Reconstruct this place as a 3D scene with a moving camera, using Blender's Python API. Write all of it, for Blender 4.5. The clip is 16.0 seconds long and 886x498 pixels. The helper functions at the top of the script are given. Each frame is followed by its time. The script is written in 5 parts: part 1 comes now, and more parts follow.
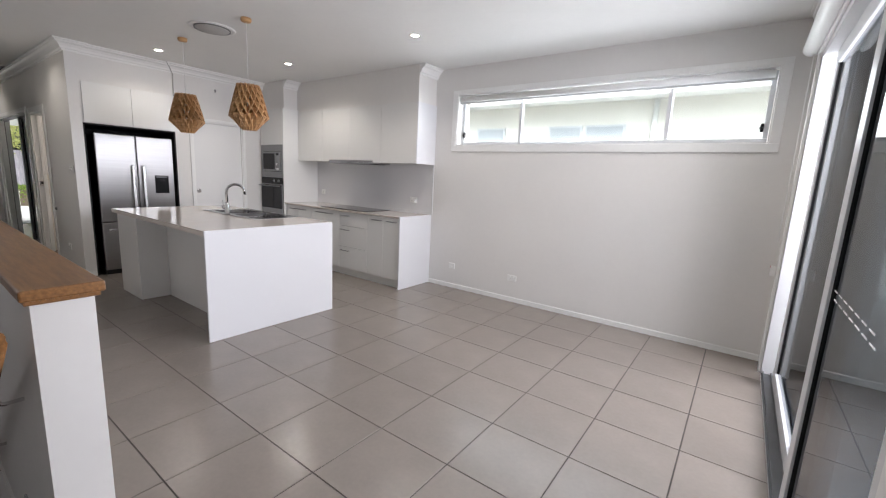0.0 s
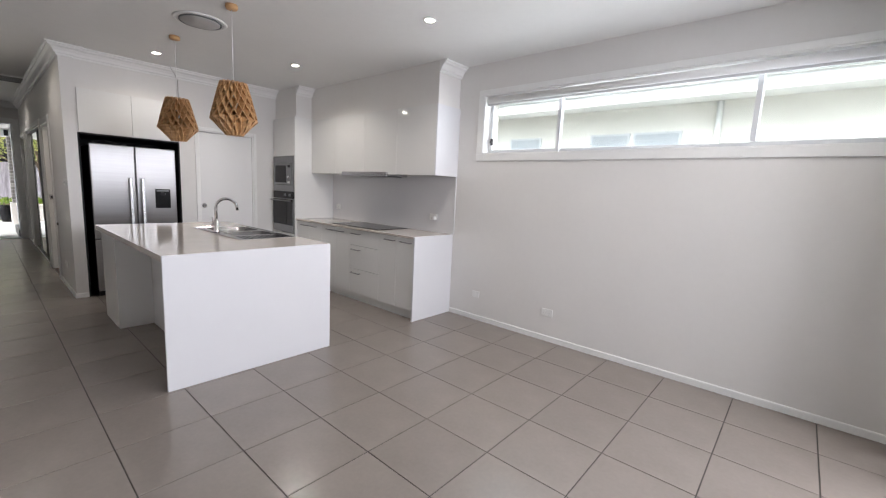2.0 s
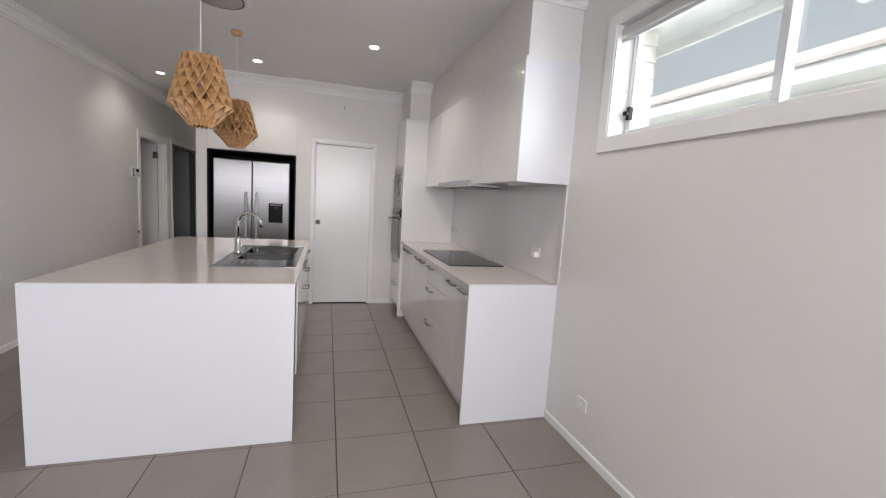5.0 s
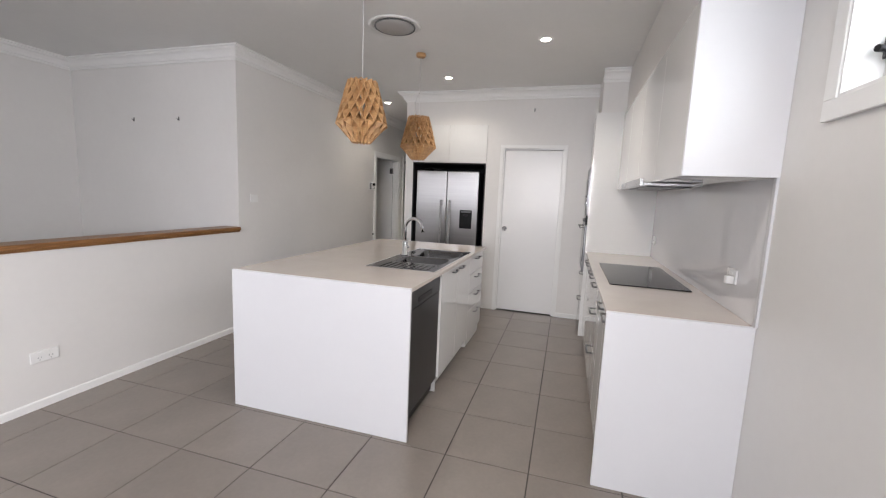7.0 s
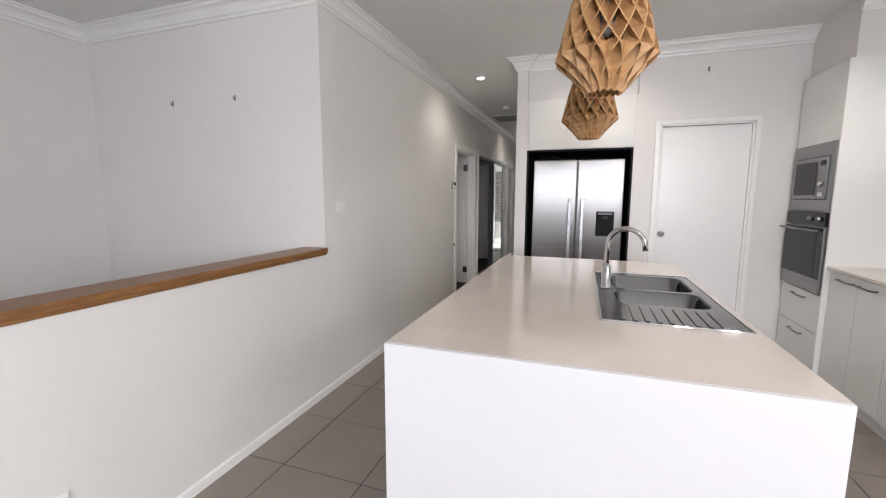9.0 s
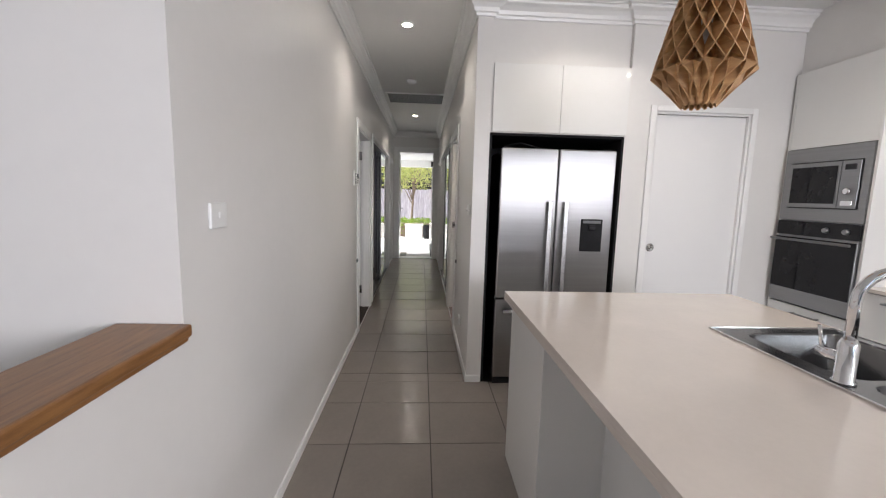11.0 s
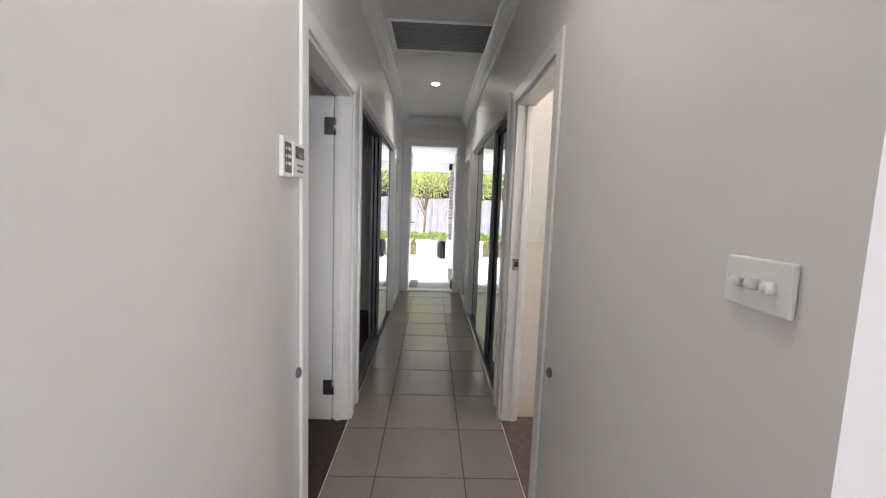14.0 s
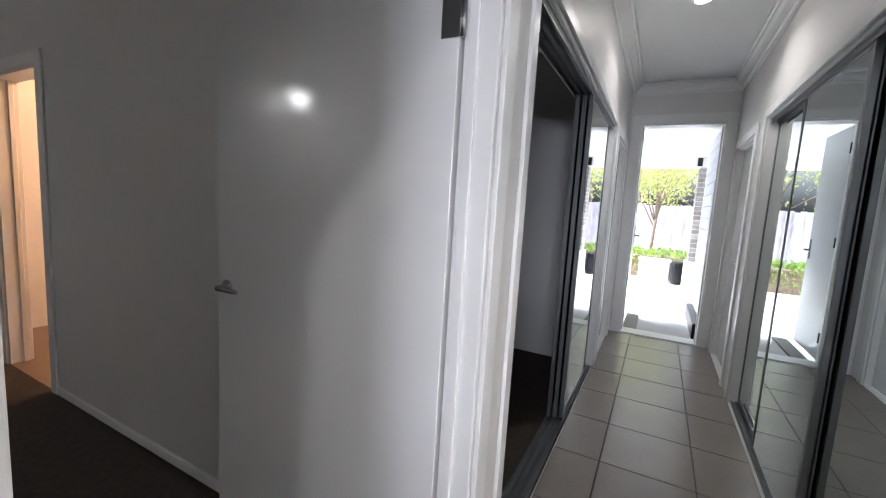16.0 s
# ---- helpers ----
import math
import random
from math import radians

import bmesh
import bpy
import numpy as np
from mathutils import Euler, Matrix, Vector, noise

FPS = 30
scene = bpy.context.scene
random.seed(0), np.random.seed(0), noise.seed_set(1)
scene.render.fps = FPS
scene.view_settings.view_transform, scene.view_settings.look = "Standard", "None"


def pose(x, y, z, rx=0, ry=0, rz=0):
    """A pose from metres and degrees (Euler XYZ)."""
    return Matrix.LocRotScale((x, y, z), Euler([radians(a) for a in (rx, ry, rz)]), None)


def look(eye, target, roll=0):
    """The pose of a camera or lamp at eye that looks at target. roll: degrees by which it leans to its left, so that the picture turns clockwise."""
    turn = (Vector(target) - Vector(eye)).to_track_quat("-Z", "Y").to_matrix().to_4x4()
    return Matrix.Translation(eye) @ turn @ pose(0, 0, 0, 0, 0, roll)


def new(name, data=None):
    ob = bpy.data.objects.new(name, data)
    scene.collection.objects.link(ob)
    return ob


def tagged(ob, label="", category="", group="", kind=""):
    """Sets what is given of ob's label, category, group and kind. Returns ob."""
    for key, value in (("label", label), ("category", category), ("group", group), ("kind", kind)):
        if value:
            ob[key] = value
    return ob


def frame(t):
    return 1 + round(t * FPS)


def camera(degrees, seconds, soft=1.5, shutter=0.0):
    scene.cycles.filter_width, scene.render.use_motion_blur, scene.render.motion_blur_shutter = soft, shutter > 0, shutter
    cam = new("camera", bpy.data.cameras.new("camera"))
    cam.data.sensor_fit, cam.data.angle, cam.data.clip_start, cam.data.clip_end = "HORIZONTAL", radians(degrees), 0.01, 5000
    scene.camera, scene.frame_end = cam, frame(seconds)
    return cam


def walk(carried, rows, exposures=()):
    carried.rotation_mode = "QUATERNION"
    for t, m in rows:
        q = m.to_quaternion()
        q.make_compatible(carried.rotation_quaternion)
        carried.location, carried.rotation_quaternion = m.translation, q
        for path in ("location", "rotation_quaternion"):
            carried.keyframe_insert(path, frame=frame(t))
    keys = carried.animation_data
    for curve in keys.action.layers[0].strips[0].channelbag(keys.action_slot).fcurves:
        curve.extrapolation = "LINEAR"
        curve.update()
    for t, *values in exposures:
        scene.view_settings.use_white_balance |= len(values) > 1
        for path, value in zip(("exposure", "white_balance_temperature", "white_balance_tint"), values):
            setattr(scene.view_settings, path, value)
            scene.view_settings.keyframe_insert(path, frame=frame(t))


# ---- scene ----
cam = camera(94.8, 16.0, soft=1.2)
PATH = [
    (0, (0.964, -0.399, 1.424), (-0.196, 1.193, 1.078), 2.8),
    (0.5, (1.114, -0.463, 1.419), (-0.072, 1.11, 1.079), 2.8),
    (1, (0.995, -0.327, 1.414), (-0.227, 1.222, 1.083), 2.9),
    (1.5, (0.789, -0.053, 1.415), (-0.461, 1.477, 1.106), 2.9),
    (2, (0.617, 0.296, 1.42), (-0.685, 1.787, 1.135), 2.8),
    (2.5, (0.382, 0.622, 1.412), (-0.974, 2.067, 1.138), 2.8),
    (3, (0.233, 1.001, 1.412), (-1.208, 2.362, 1.143), 2.9),
    (3.2, (0.2, 1.167, 1.428), (-1.288, 2.475, 1.153), 3.0),
    (5.3, (-0.115, 2.575, 1.427), (-2.065, 2.955, 1.196), 3.8),
    (5.5, (-0.153, 2.667, 1.442), (-2.123, 2.925, 1.21), 3.9),
    (6, (-0.222, 2.919, 1.442), (-2.206, 2.862, 1.199), 3.7),
    (6.5, (-0.266, 3.084, 1.449), (-2.221, 2.751, 1.193), 3.2),
    (7, (-0.317, 3.063, 1.445), (-2.217, 2.495, 1.183), 2.4),
    (7.5, (-0.464, 2.821, 1.422), (-2.31, 2.09, 1.179), 1.4),
    (8, (-0.678, 2.468, 1.413), (-2.479, 1.634, 1.165), 0.4),
    (8.2, (-0.791, 2.314, 1.395), (-2.583, 1.459, 1.154), -0.1),
    (10.3, (-1.971, 0.794, 1.42), (-3.952, 0.76, 1.152), 1.2),
    (10.5, (-2.109, 0.729, 1.409), (-4.092, 0.749, 1.15), 1.2),
    (11, (-2.509, 0.591, 1.408), (-4.489, 0.7, 1.148), 1.5),
    (11.5, (-2.928, 0.511, 1.407), (-4.906, 0.664, 1.155), 1.8),
    (12, (-3.356, 0.502, 1.412), (-5.338, 0.626, 1.173), 1.8),
    (12.5, (-3.768, 0.467, 1.403), (-5.751, 0.582, 1.175), 1.9),
    (13, (-4.147, 0.45, 1.39), (-6.133, 0.553, 1.173), 1.6),
    (13.5, (-4.574, 0.467, 1.422), (-6.561, 0.545, 1.208), 1.8),
    (14, (-5.008, 0.453, 1.406), (-6.996, 0.515, 1.193), 2.1),
    (14.5, (-5.442, 0.488, 1.408), (-7.43, 0.447, 1.197), 2.3),
    (15, (-5.838, 0.467, 1.407), (-7.817, 0.285, 1.187), 2.7),
    (15.5, (-6.215, 0.433, 1.395), (-8.137, -0.069, 1.157), 2.9),
    (16, (-6.524, 0.36, 1.376), (-8.283, -0.563, 1.144), 3.4),
]
# the clip's camera opens up as it turns into the darker hall
EXPOSURES = [(0, 0.6, 6200, 10), (3, 0.47, 6200, 10), (5.5, 0.45, 6350, 10), (7, 0.65, 6350, 10), (8.5, 0.85, 6350, 10), (10.5, 0.93, 6250, 10), (12.5, 0.98, 6200, 10), (14, 1.38, 6100, 10), (15, 1.48, 5950, 10), (16, 1.82, 5700, 10)]
walk(cam, [(t, look(eye, target, roll)) for t, eye, target, roll in PATH], EXPOSURES)

# ---------- world and light ----------
world = bpy.data.worlds.new("sky")
scene.world = world
world.use_nodes = True
wn = world.node_tree.nodes
sky = wn.new("ShaderNodeTexSky")
sky.sky_type = "NISHITA"
sky.sun_disc = False
sky.dust_density = 9.0
sky.ozone_density = 0.5
sky.air_density = 0.6
sky.sun_elevation = radians(52)
sky.sun_rotation = radians(166)
wn["Background"].inputs["Strength"].default_value = 0.15
# a bright hazy sky, paler than a clear one
haze = wn.new("ShaderNodeHueSaturation")
haze.inputs["Saturation"].default_value, haze.inputs["Value"].default_value = 0.12, 1.6
world.node_tree.links.new(sky.outputs["Color"], haze.inputs["Color"])
world.node_tree.links.new(haze.outputs["Color"], wn["Background"].inputs["Color"])


def lamp(name, kind, m, energy, color=(1, 1, 1), **settings):
    data = bpy.data.lights.new(name, kind)
    data.energy, data.color = energy, color
    if kind == "AREA":
        data.shape, data.size, data.size_y = "RECTANGLE", settings["size"], settings["size_y"]
    elif kind == "SUN":
        data.angle = radians(settings["angle"])
    elif kind == "SPOT":
        data.spot_size, data.spot_blend, data.shadow_soft_size = radians(settings["cone"]), 0.6, 0.04
    else:
        data.shadow_soft_size = settings["soft"]
    ob = new(name, data)
    ob.matrix_world = m
    return ob


# the sun stands high over the back of the house
lamp("sun", "SUN", look((0, 0, 20), (-3.0, 12.0, 5.0)), 2.2, (1.0, 0.95, 0.87), angle=0.5)
# daylight of the open sky in the openings
DAY = (1.0, 0.968, 1.0)
lamp("slider_daylight", "AREA", look((2.7, 2.5, 1.82), (-3.0, -0.9, 1.80)), 165, DAY, size=2.8, size_y=1.4)
lamp("window_daylight", "AREA", look((-0.5, 4.17, 2.13), (-0.5, 0, 0.9)), 20, DAY, size=2.9, size_y=0.5)

# ---------- materials ----------


def material(name, color, rough=0.5, metal=0.0, vary=0.06, scale=6.0, bump=0.0, bump_scale=120.0, stretch=(1, 1, 1), second=None, coat=0.0, random_tone=0.0):
    """A surface with tone at two scales, uneven gloss and fine relief, in metres."""
    m = bpy.data.materials.new(name)
    m.use_nodes = True
    n, l = m.node_tree.nodes, m.node_tree.links
    b = n["Principled BSDF"]
    b.inputs["Metallic"].default_value = metal
    b.inputs["Coat Weight"].default_value = coat
    b.inputs["Coat Roughness"].default_value = 0.05
    at = n.new("ShaderNodeTexCoord")
    mp = n.new("ShaderNodeMapping")
    mp.inputs["Scale"].default_value = stretch
    l.new(at.outputs["Object"], mp.inputs["Vector"])
    big, fine = n.new("ShaderNodeTexNoise"), n.new("ShaderNodeTexNoise")
    big.inputs["Scale"].default_value, fine.inputs["Scale"].default_value = scale, scale * 14
    big.inputs["Detail"].default_value = fine.inputs["Detail"].default_value = 5
    mix = n.new("ShaderNodeMath")
    mix.operation = "MULTIPLY_ADD"
    mix.inputs[1].default_value = 0.4
    for x in (big, fine):
        l.new(mp.outputs["Vector"], x.inputs["Vector"])
    l.new(fine.outputs["Fac"], mix.inputs[0])
    l.new(big.outputs["Fac"], mix.inputs[2])
    ramp = n.new("ShaderNodeValToRGB")
    dark = [c * (1 - vary) for c in color] if second is None else second
    light = [min(1, c * (1 + vary)) for c in color] if second is None else color
    ramp.color_ramp.elements[0].position, ramp.color_ramp.elements[1].position = 0.5, 0.9
    ramp.color_ramp.elements[0].color, ramp.color_ramp.elements[1].color = (*dark, 1), (*light, 1)
    l.new(mix.outputs[0], ramp.inputs["Fac"])
    out = ramp.outputs["Color"]
    if random_tone:
        info, hsv, span = n.new("ShaderNodeObjectInfo"), n.new("ShaderNodeHueSaturation"), n.new("ShaderNodeMapRange")
        span.inputs["To Min"].default_value, span.inputs["To Max"].default_value = 1 - random_tone, 1 + random_tone
        l.new(info.outputs["Random"], span.inputs["Value"])
        l.new(span.outputs["Result"], hsv.inputs["Value"])
        l.new(out, hsv.inputs["Color"])
        out = hsv.outputs["Color"]
    l.new(out, b.inputs["Base Color"])
    gloss = n.new("ShaderNodeMapRange")
    gloss.inputs["To Min"].default_value, gloss.inputs["To Max"].default_value = rough * 0.95, min(1, rough * 1.05)
    l.new(big.outputs["Fac"], gloss.inputs["Value"])
    l.new(gloss.outputs["Result"], b.inputs["Roughness"])
    if bump:
        grain, bp = n.new("ShaderNodeTexNoise"), n.new("ShaderNodeBump")
        grain.inputs["Scale"].default_value, grain.inputs["Detail"].default_value = bump_scale, 4
        bp.inputs["Strength"].default_value, bp.inputs["Distance"].default_value = bump, 0.002
        l.new(mp.outputs["Vector"], grain.inputs["Vector"])
        l.new(grain.outputs["Fac"], bp.inputs["Height"])
        l.new(bp.outputs["Normal"], b.inputs["Normal"])
    return m


def glass_material(name, tint=(0.93, 0.97, 0.97)):
    m = bpy.data.materials.new(name)
    m.use_nodes = True
    n, l = m.node_tree.nodes, m.node_tree.links
    clear, shine, mix = n.new("ShaderNodeBsdfTransparent"), n.new("ShaderNodeBsdfGlossy"), n.new("ShaderNodeMixShader")
    clear.inputs["Color"].default_value = (*tint, 1)
    shine.inputs["Roughness"].default_value = 0.01
    rim, steep, base = n.new("ShaderNodeLayerWeight"), n.new("ShaderNodeMath"), n.new("ShaderNodeMath")
    rim.inputs["Blend"].default_value = 0.5
    steep.operation, steep.inputs[1].default_value = "POWER", 4.0
    base.operation, base.inputs[1].default_value, base.inputs[2].default_value = "MULTIPLY_ADD", 0.7, 0.04
    l.new(rim.outputs["Facing"], steep.inputs[0])
    l.new(steep.outputs[0], base.inputs[0])
    l.new(base.outputs[0], mix.inputs["Fac"])
    l.new(clear.outputs[0], mix.inputs[1])
    l.new(shine.outputs[0], mix.inputs[2])
    l.new(mix.outputs[0], n["Material Output"].inputs["Surface"])
    return m


def glow_material(name, color, strength):
    m = bpy.data.materials.new(name)
    m.use_nodes = True
    b = m.node_tree.nodes["Principled BSDF"]
    b.inputs["Emission Color"].default_value = (*color, 1)
    b.inputs["Emission Strength"].default_value = strength
    return m


WALL = material("wall_paint", (0.735, 0.722, 0.705), 0.42, vary=0.02, scale=1.5, bump=0.06, bump_scale=220)
CEIL = material("ceiling_paint", (0.80, 0.80, 0.79), 0.75, vary=0.02, scale=1.2, bump=0.05, bump_scale=180)
TRIM = material("trim_gloss_paint", (0.82, 0.82, 0.81), 0.31, vary=0.02, scale=3, bump=0.04, bump_scale=60)
DOORW = material("door_satin_paint", (0.80, 0.80, 0.80), 0.10, vary=0.004, scale=1)
PANTRYW = material("pantry_door_paint", (0.80, 0.80, 0.80), 0.27, vary=0.01, scale=1)
TILE = material("porcelain_tile", (0.243, 0.213, 0.187), 0.25, vary=0.07, scale=3, random_tone=0.03)
GROUT = material("grout", (0.055, 0.048, 0.042), 0.9, vary=0.15, scale=9, bump=0.2)
GLOSS = material("white_gloss_laminate", (0.80, 0.80, 0.79), 0.06, vary=0.01, scale=2, coat=0.3)
STONE = material("cream_stone_top", (0.66, 0.60, 0.55), 0.12, vary=0.03, scale=5, coat=0.2)
PANEL = material("white_stone_panel", (0.71, 0.715, 0.74), 0.3, vary=0.01, scale=3)
SPLASH = material("grey_glass_splashback", (0.70, 0.70, 0.72), 0.08, vary=0.015, scale=2, coat=0.5)
STEEL = material("brushed_steel", (0.50, 0.50, 0.51), 0.24, metal=1, vary=0.05, scale=2, bump=0.06, bump_scale=60, stretch=(1, 40, 1))
HANDLE = material("handle_steel", (0.27, 0.27, 0.275), 0.3, metal=1, vary=0.05, scale=6)
OVENSTEEL = material("oven_steel", (0.27, 0.27, 0.275), 0.32, metal=1, vary=0.05, scale=2, bump=0.05, bump_scale=60, stretch=(1, 1, 40))
SINKSTEEL = material("sink_steel", (0.17, 0.17, 0.175), 0.17, metal=1, vary=0.06, scale=4, bump=0.05, bump_scale=50, stretch=(1, 20, 1))
HOBGLASS = material("hob_glass", (0.010, 0.010, 0.012), 0.12, vary=0.1, scale=5)
STEELV = material("fridge_steel", (0.36, 0.355, 0.355), 0.30, metal=1, vary=0.04, scale=1.5, stretch=(1, 1, 40))
DARKSTEEL = material("dark_steel", (0.065, 0.065, 0.07), 0.3, metal=0.8, vary=0.08, scale=3)
CHROME = material("chrome", (0.75, 0.75, 0.76), 0.07, metal=1, vary=0.03, scale=8)
BLACK = material("black_plastic", (0.015, 0.015, 0.017), 0.35, vary=0.2, scale=8)
BLACKGLASS = material("black_glass", (0.010, 0.010, 0.012), 0.06, vary=0.1, scale=5)
# near-black puts the shade of recesses and gaps into the colour; also dispenser, backings
RECESS = material("recess_shade_black", (0.020, 0.020, 0.022), 0.8, vary=0.15, scale=5)
PLASTIC = material("white_plastic", (0.80, 0.80, 0.79), 0.33, vary=0.01, scale=10)
VENTGREY = material("pale_grey_plastic", (0.42, 0.41, 0.40), 0.45, vary=0.03, scale=10)
GREYPLASTIC = material("grey_plastic", (0.13, 0.135, 0.14), 0.42, vary=0.05, scale=20)
TIMBER = material("stained_timber", (0.30, 0.145, 0.05), 0.35, vary=0.25, scale=5, stretch=(1.5, 18, 18), second=(0.17, 0.075, 0.024), bump=0.1, bump_scale=30)
PLY = material("pale_plywood", (0.62, 0.38, 0.18), 0.5, vary=0.15, scale=10, stretch=(1, 1, 6), second=(0.45, 0.25, 0.11), bump=0.08, bump_scale=60)
ALU = material("white_aluminium", (0.64, 0.65, 0.665), 0.33, vary=0.02, scale=6)
DARKALU = material("grey_aluminium", (0.16, 0.165, 0.17), 0.35, metal=0.6, vary=0.08, scale=6)
RUBBER = material("black_seal", (0.012, 0.012, 0.013), 0.6, vary=0.2, scale=30)
MIRROR = material("mirror_silver", (0.64, 0.69, 0.68), 0.015, metal=1, vary=0.01, scale=2)
CARPET = material("brown_carpet", (0.042, 0.032, 0.026), 0.95, vary=0.35, scale=30, bump=0.9, bump_scale=350)
BRICK = material("grey_brick", (0.30, 0.28, 0.27), 0.85, vary=0.2, scale=14, bump=0.5, bump_scale=90, random_tone=0.25)
MORTAR = material("pale_mortar", (0.55, 0.54, 0.52), 0.95, vary=0.1, scale=25, bump=0.4)
CONCRETE = material("pale_concrete", (0.43, 0.425, 0.415), 0.8, vary=0.12, scale=2.5, bump=0.25, bump_scale=60)
FENCE = material("grey_paling", (0.40, 0.37, 0.42), 0.85, vary=0.25, scale=6, stretch=(4, 4, 0.6), bump=0.3, random_tone=0.12)
LEAF = material("hedge_leaf", (0.30, 0.42, 0.06), 0.55, vary=0.4, scale=5, second=(0.08, 0.14, 0.02))
LEAF2 = material("tree_leaf", (0.46, 0.46, 0.16), 0.6, vary=0.4, scale=2, second=(0.26, 0.30, 0.09))
BARK = material("bark", (0.20, 0.15, 0.11), 0.9, vary=0.3, scale=12, bump=0.6)
POTW = material("white_planter", (0.72, 0.68, 0.64), 0.6, vary=0.05, scale=6, bump=0.15)
RENDER = material("cream_render", (0.85, 0.82, 0.76), 0.9, vary=0.05, scale=2, bump=0.3)
ROOFT = material("roof_tile", (0.34, 0.29, 0.27), 0.8, vary=0.15, scale=5, bump=0.4)
PALEPANE = material("pale_curtained_pane", (0.45, 0.47, 0.50), 0.15, vary=0.06, scale=4)
GLASS = glass_material("clear_glass")
# the grey stands in for dark reflections and the dim outside behind the panes
DIMGLASS = glass_material("dimmed_slider_glass", (0.24, 0.28, 0.31))
WARMTILE = material("cream_wall_tile", (0.76, 0.71, 0.65), 0.2, vary=0.02, scale=3)
GLOW = glow_material("downlight_glow", (1.0, 0.88, 0.72), 60)
BEDGLOW = glow_material("bedroom_glow", (1.0, 0.92, 0.82), 14)
WARMGLOW = glow_material("warm_glow", (1.0, 0.62, 0.32), 6)

# vertical brushing spreads what the fridge mirrors sideways
steel_nodes, steel_links = STEELV.node_tree.nodes, STEELV.node_tree.links
brush = steel_nodes.new("ShaderNodeCombineXYZ")
brush.inputs["Y"].default_value = 1.0
steel_nodes["Principled BSDF"].inputs["Anisotropic"].default_value = 0.95
steel_links.new(brush.outputs[0], steel_nodes["Principled BSDF"].inputs["Tangent"])

# leaves let light through
for leaf in (LEAF, LEAF2):
    n, l = leaf.node_tree.nodes, leaf.node_tree.links
    thin, blend = n.new("ShaderNodeBsdfTranslucent"), n.new("ShaderNodeMixShader")
    blend.inputs["Fac"].default_value = 0.45
    tone = n["Principled BSDF"].inputs["Base Color"].links[0].from_socket
    l.new(tone, thin.inputs["Color"])
    l.new(n["Principled BSDF"].outputs[0], blend.inputs[1])
    l.new(thin.outputs[0], blend.inputs[2])
    l.new(blend.outputs[0], n["Material Output"].inputs["Surface"])

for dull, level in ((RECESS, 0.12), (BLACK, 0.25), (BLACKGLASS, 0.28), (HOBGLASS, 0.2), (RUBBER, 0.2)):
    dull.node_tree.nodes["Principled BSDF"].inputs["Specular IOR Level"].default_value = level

# ---------- builders ----------


def box(bm, x0, x1, y0, y1, z0, z1, bevel=0.0):
    """A box between the given faces, with its edges rounded by bevel."""
    c = [bm.verts.new((x, y, z)) for x in (min(x0, x1), max(x0, x1)) for y in (min(y0, y1), max(y0, y1)) for z in (min(z0, z1), max(z0, z1))]
    fs = [bm.faces.new([c[i] for i in q]) for q in ((0, 1, 3, 2), (4, 6, 7, 5), (0, 4, 5, 1), (2, 3, 7, 6), (0, 2, 6, 4), (1, 5, 7, 3))]
    if bevel:
        es = {e for f in fs for e in f.edges}
        bmesh.ops.bevel(bm, geom=list(es), offset=bevel, segments=2, affect="EDGES", profile=0.5)
    return bm


def boxed(*args):
    return box(bmesh.new(), *args)


def tube(bm, points, radius, sides=12, cap=True):
    """A round bar along points; radius is one number or one for each point."""
    pts = [Vector(p) for p in points]
    rs = [radius] * len(pts) if isinstance(radius, (int, float)) else radius
    rings, up = [], None
    for i, p in enumerate(pts):
        d = (pts[min(i + 1, len(pts) - 1)] - pts[max(i - 1, 0)]).normalized()
        if up is None or abs(up.dot(d)) > 0.99:
            up = Vector((0, 0, 1)) if abs(d.z) < 0.9 else Vector((1, 0, 0))
        a = d.cross(up).normalized()
        up = a.cross(d).normalized()
        rings.append([bm.verts.new(p + rs[i] * (math.cos(t) * a + math.sin(t) * up)) for t in (math.tau * k / sides for k in range(sides))])
    for r0, r1 in zip(rings, rings[1:]):
        for k in range(sides):
            bm.faces.new((r0[k], r0[(k + 1) % sides], r1[(k + 1) % sides], r1[k])).smooth = True
    if cap:
        bm.faces.new(rings[0][::-1])
        bm.faces.new(rings[-1])
    return bm


def turned(bm, x, y, profile, sides=32):
    """A shape turned round the upright through (x, y): profile of (radius, height)."""
    rings = [[bm.verts.new((x + r * math.cos(math.tau * k / sides), y + r * math.sin(math.tau * k / sides), z)) for k in range(sides)] for r, z in profile]
    for r0, r1 in zip(rings, rings[1:]):
        for k in range(sides):
            bm.faces.new((r0[k], r0[(k + 1) % sides], r1[(k + 1) % sides], r1[k])).smooth = True
    for ring in (rings[0], rings[-1]):
        bm.faces.new(ring)
    return bm


def finish(name, bm, mat):
    bmesh.ops.recalc_face_normals(bm, faces=bm.faces)
    me = bpy.data.meshes.new(name)
    bm.to_mesh(me)
    bm.free()
    me.materials.append(mat)
    return new(name, me)


def structure(name, bm, mat, label=""):
    return tagged(finish(name, bm, mat), label, kind="structure")


def thing(name, at, label, category, group="", kind=""):
    ob = new(name)
    ob.location = at
    ob.empty_display_size = 0.1
    return tagged(ob, label, category, group, kind)


def root_place(ob):
    while ob.parent:
        ob = ob.parent
    return ob.location


def part(name, bm, mat, parent, label=""):
    """One mesh, given in the room's metres, as a part of a thing or of a part."""
    bmesh.ops.translate(bm, verts=bm.verts, vec=-Vector(root_place(parent)))
    ob = finish(name, bm, mat)
    ob.parent = parent
    if label:
        ob["label"] = label
    return ob


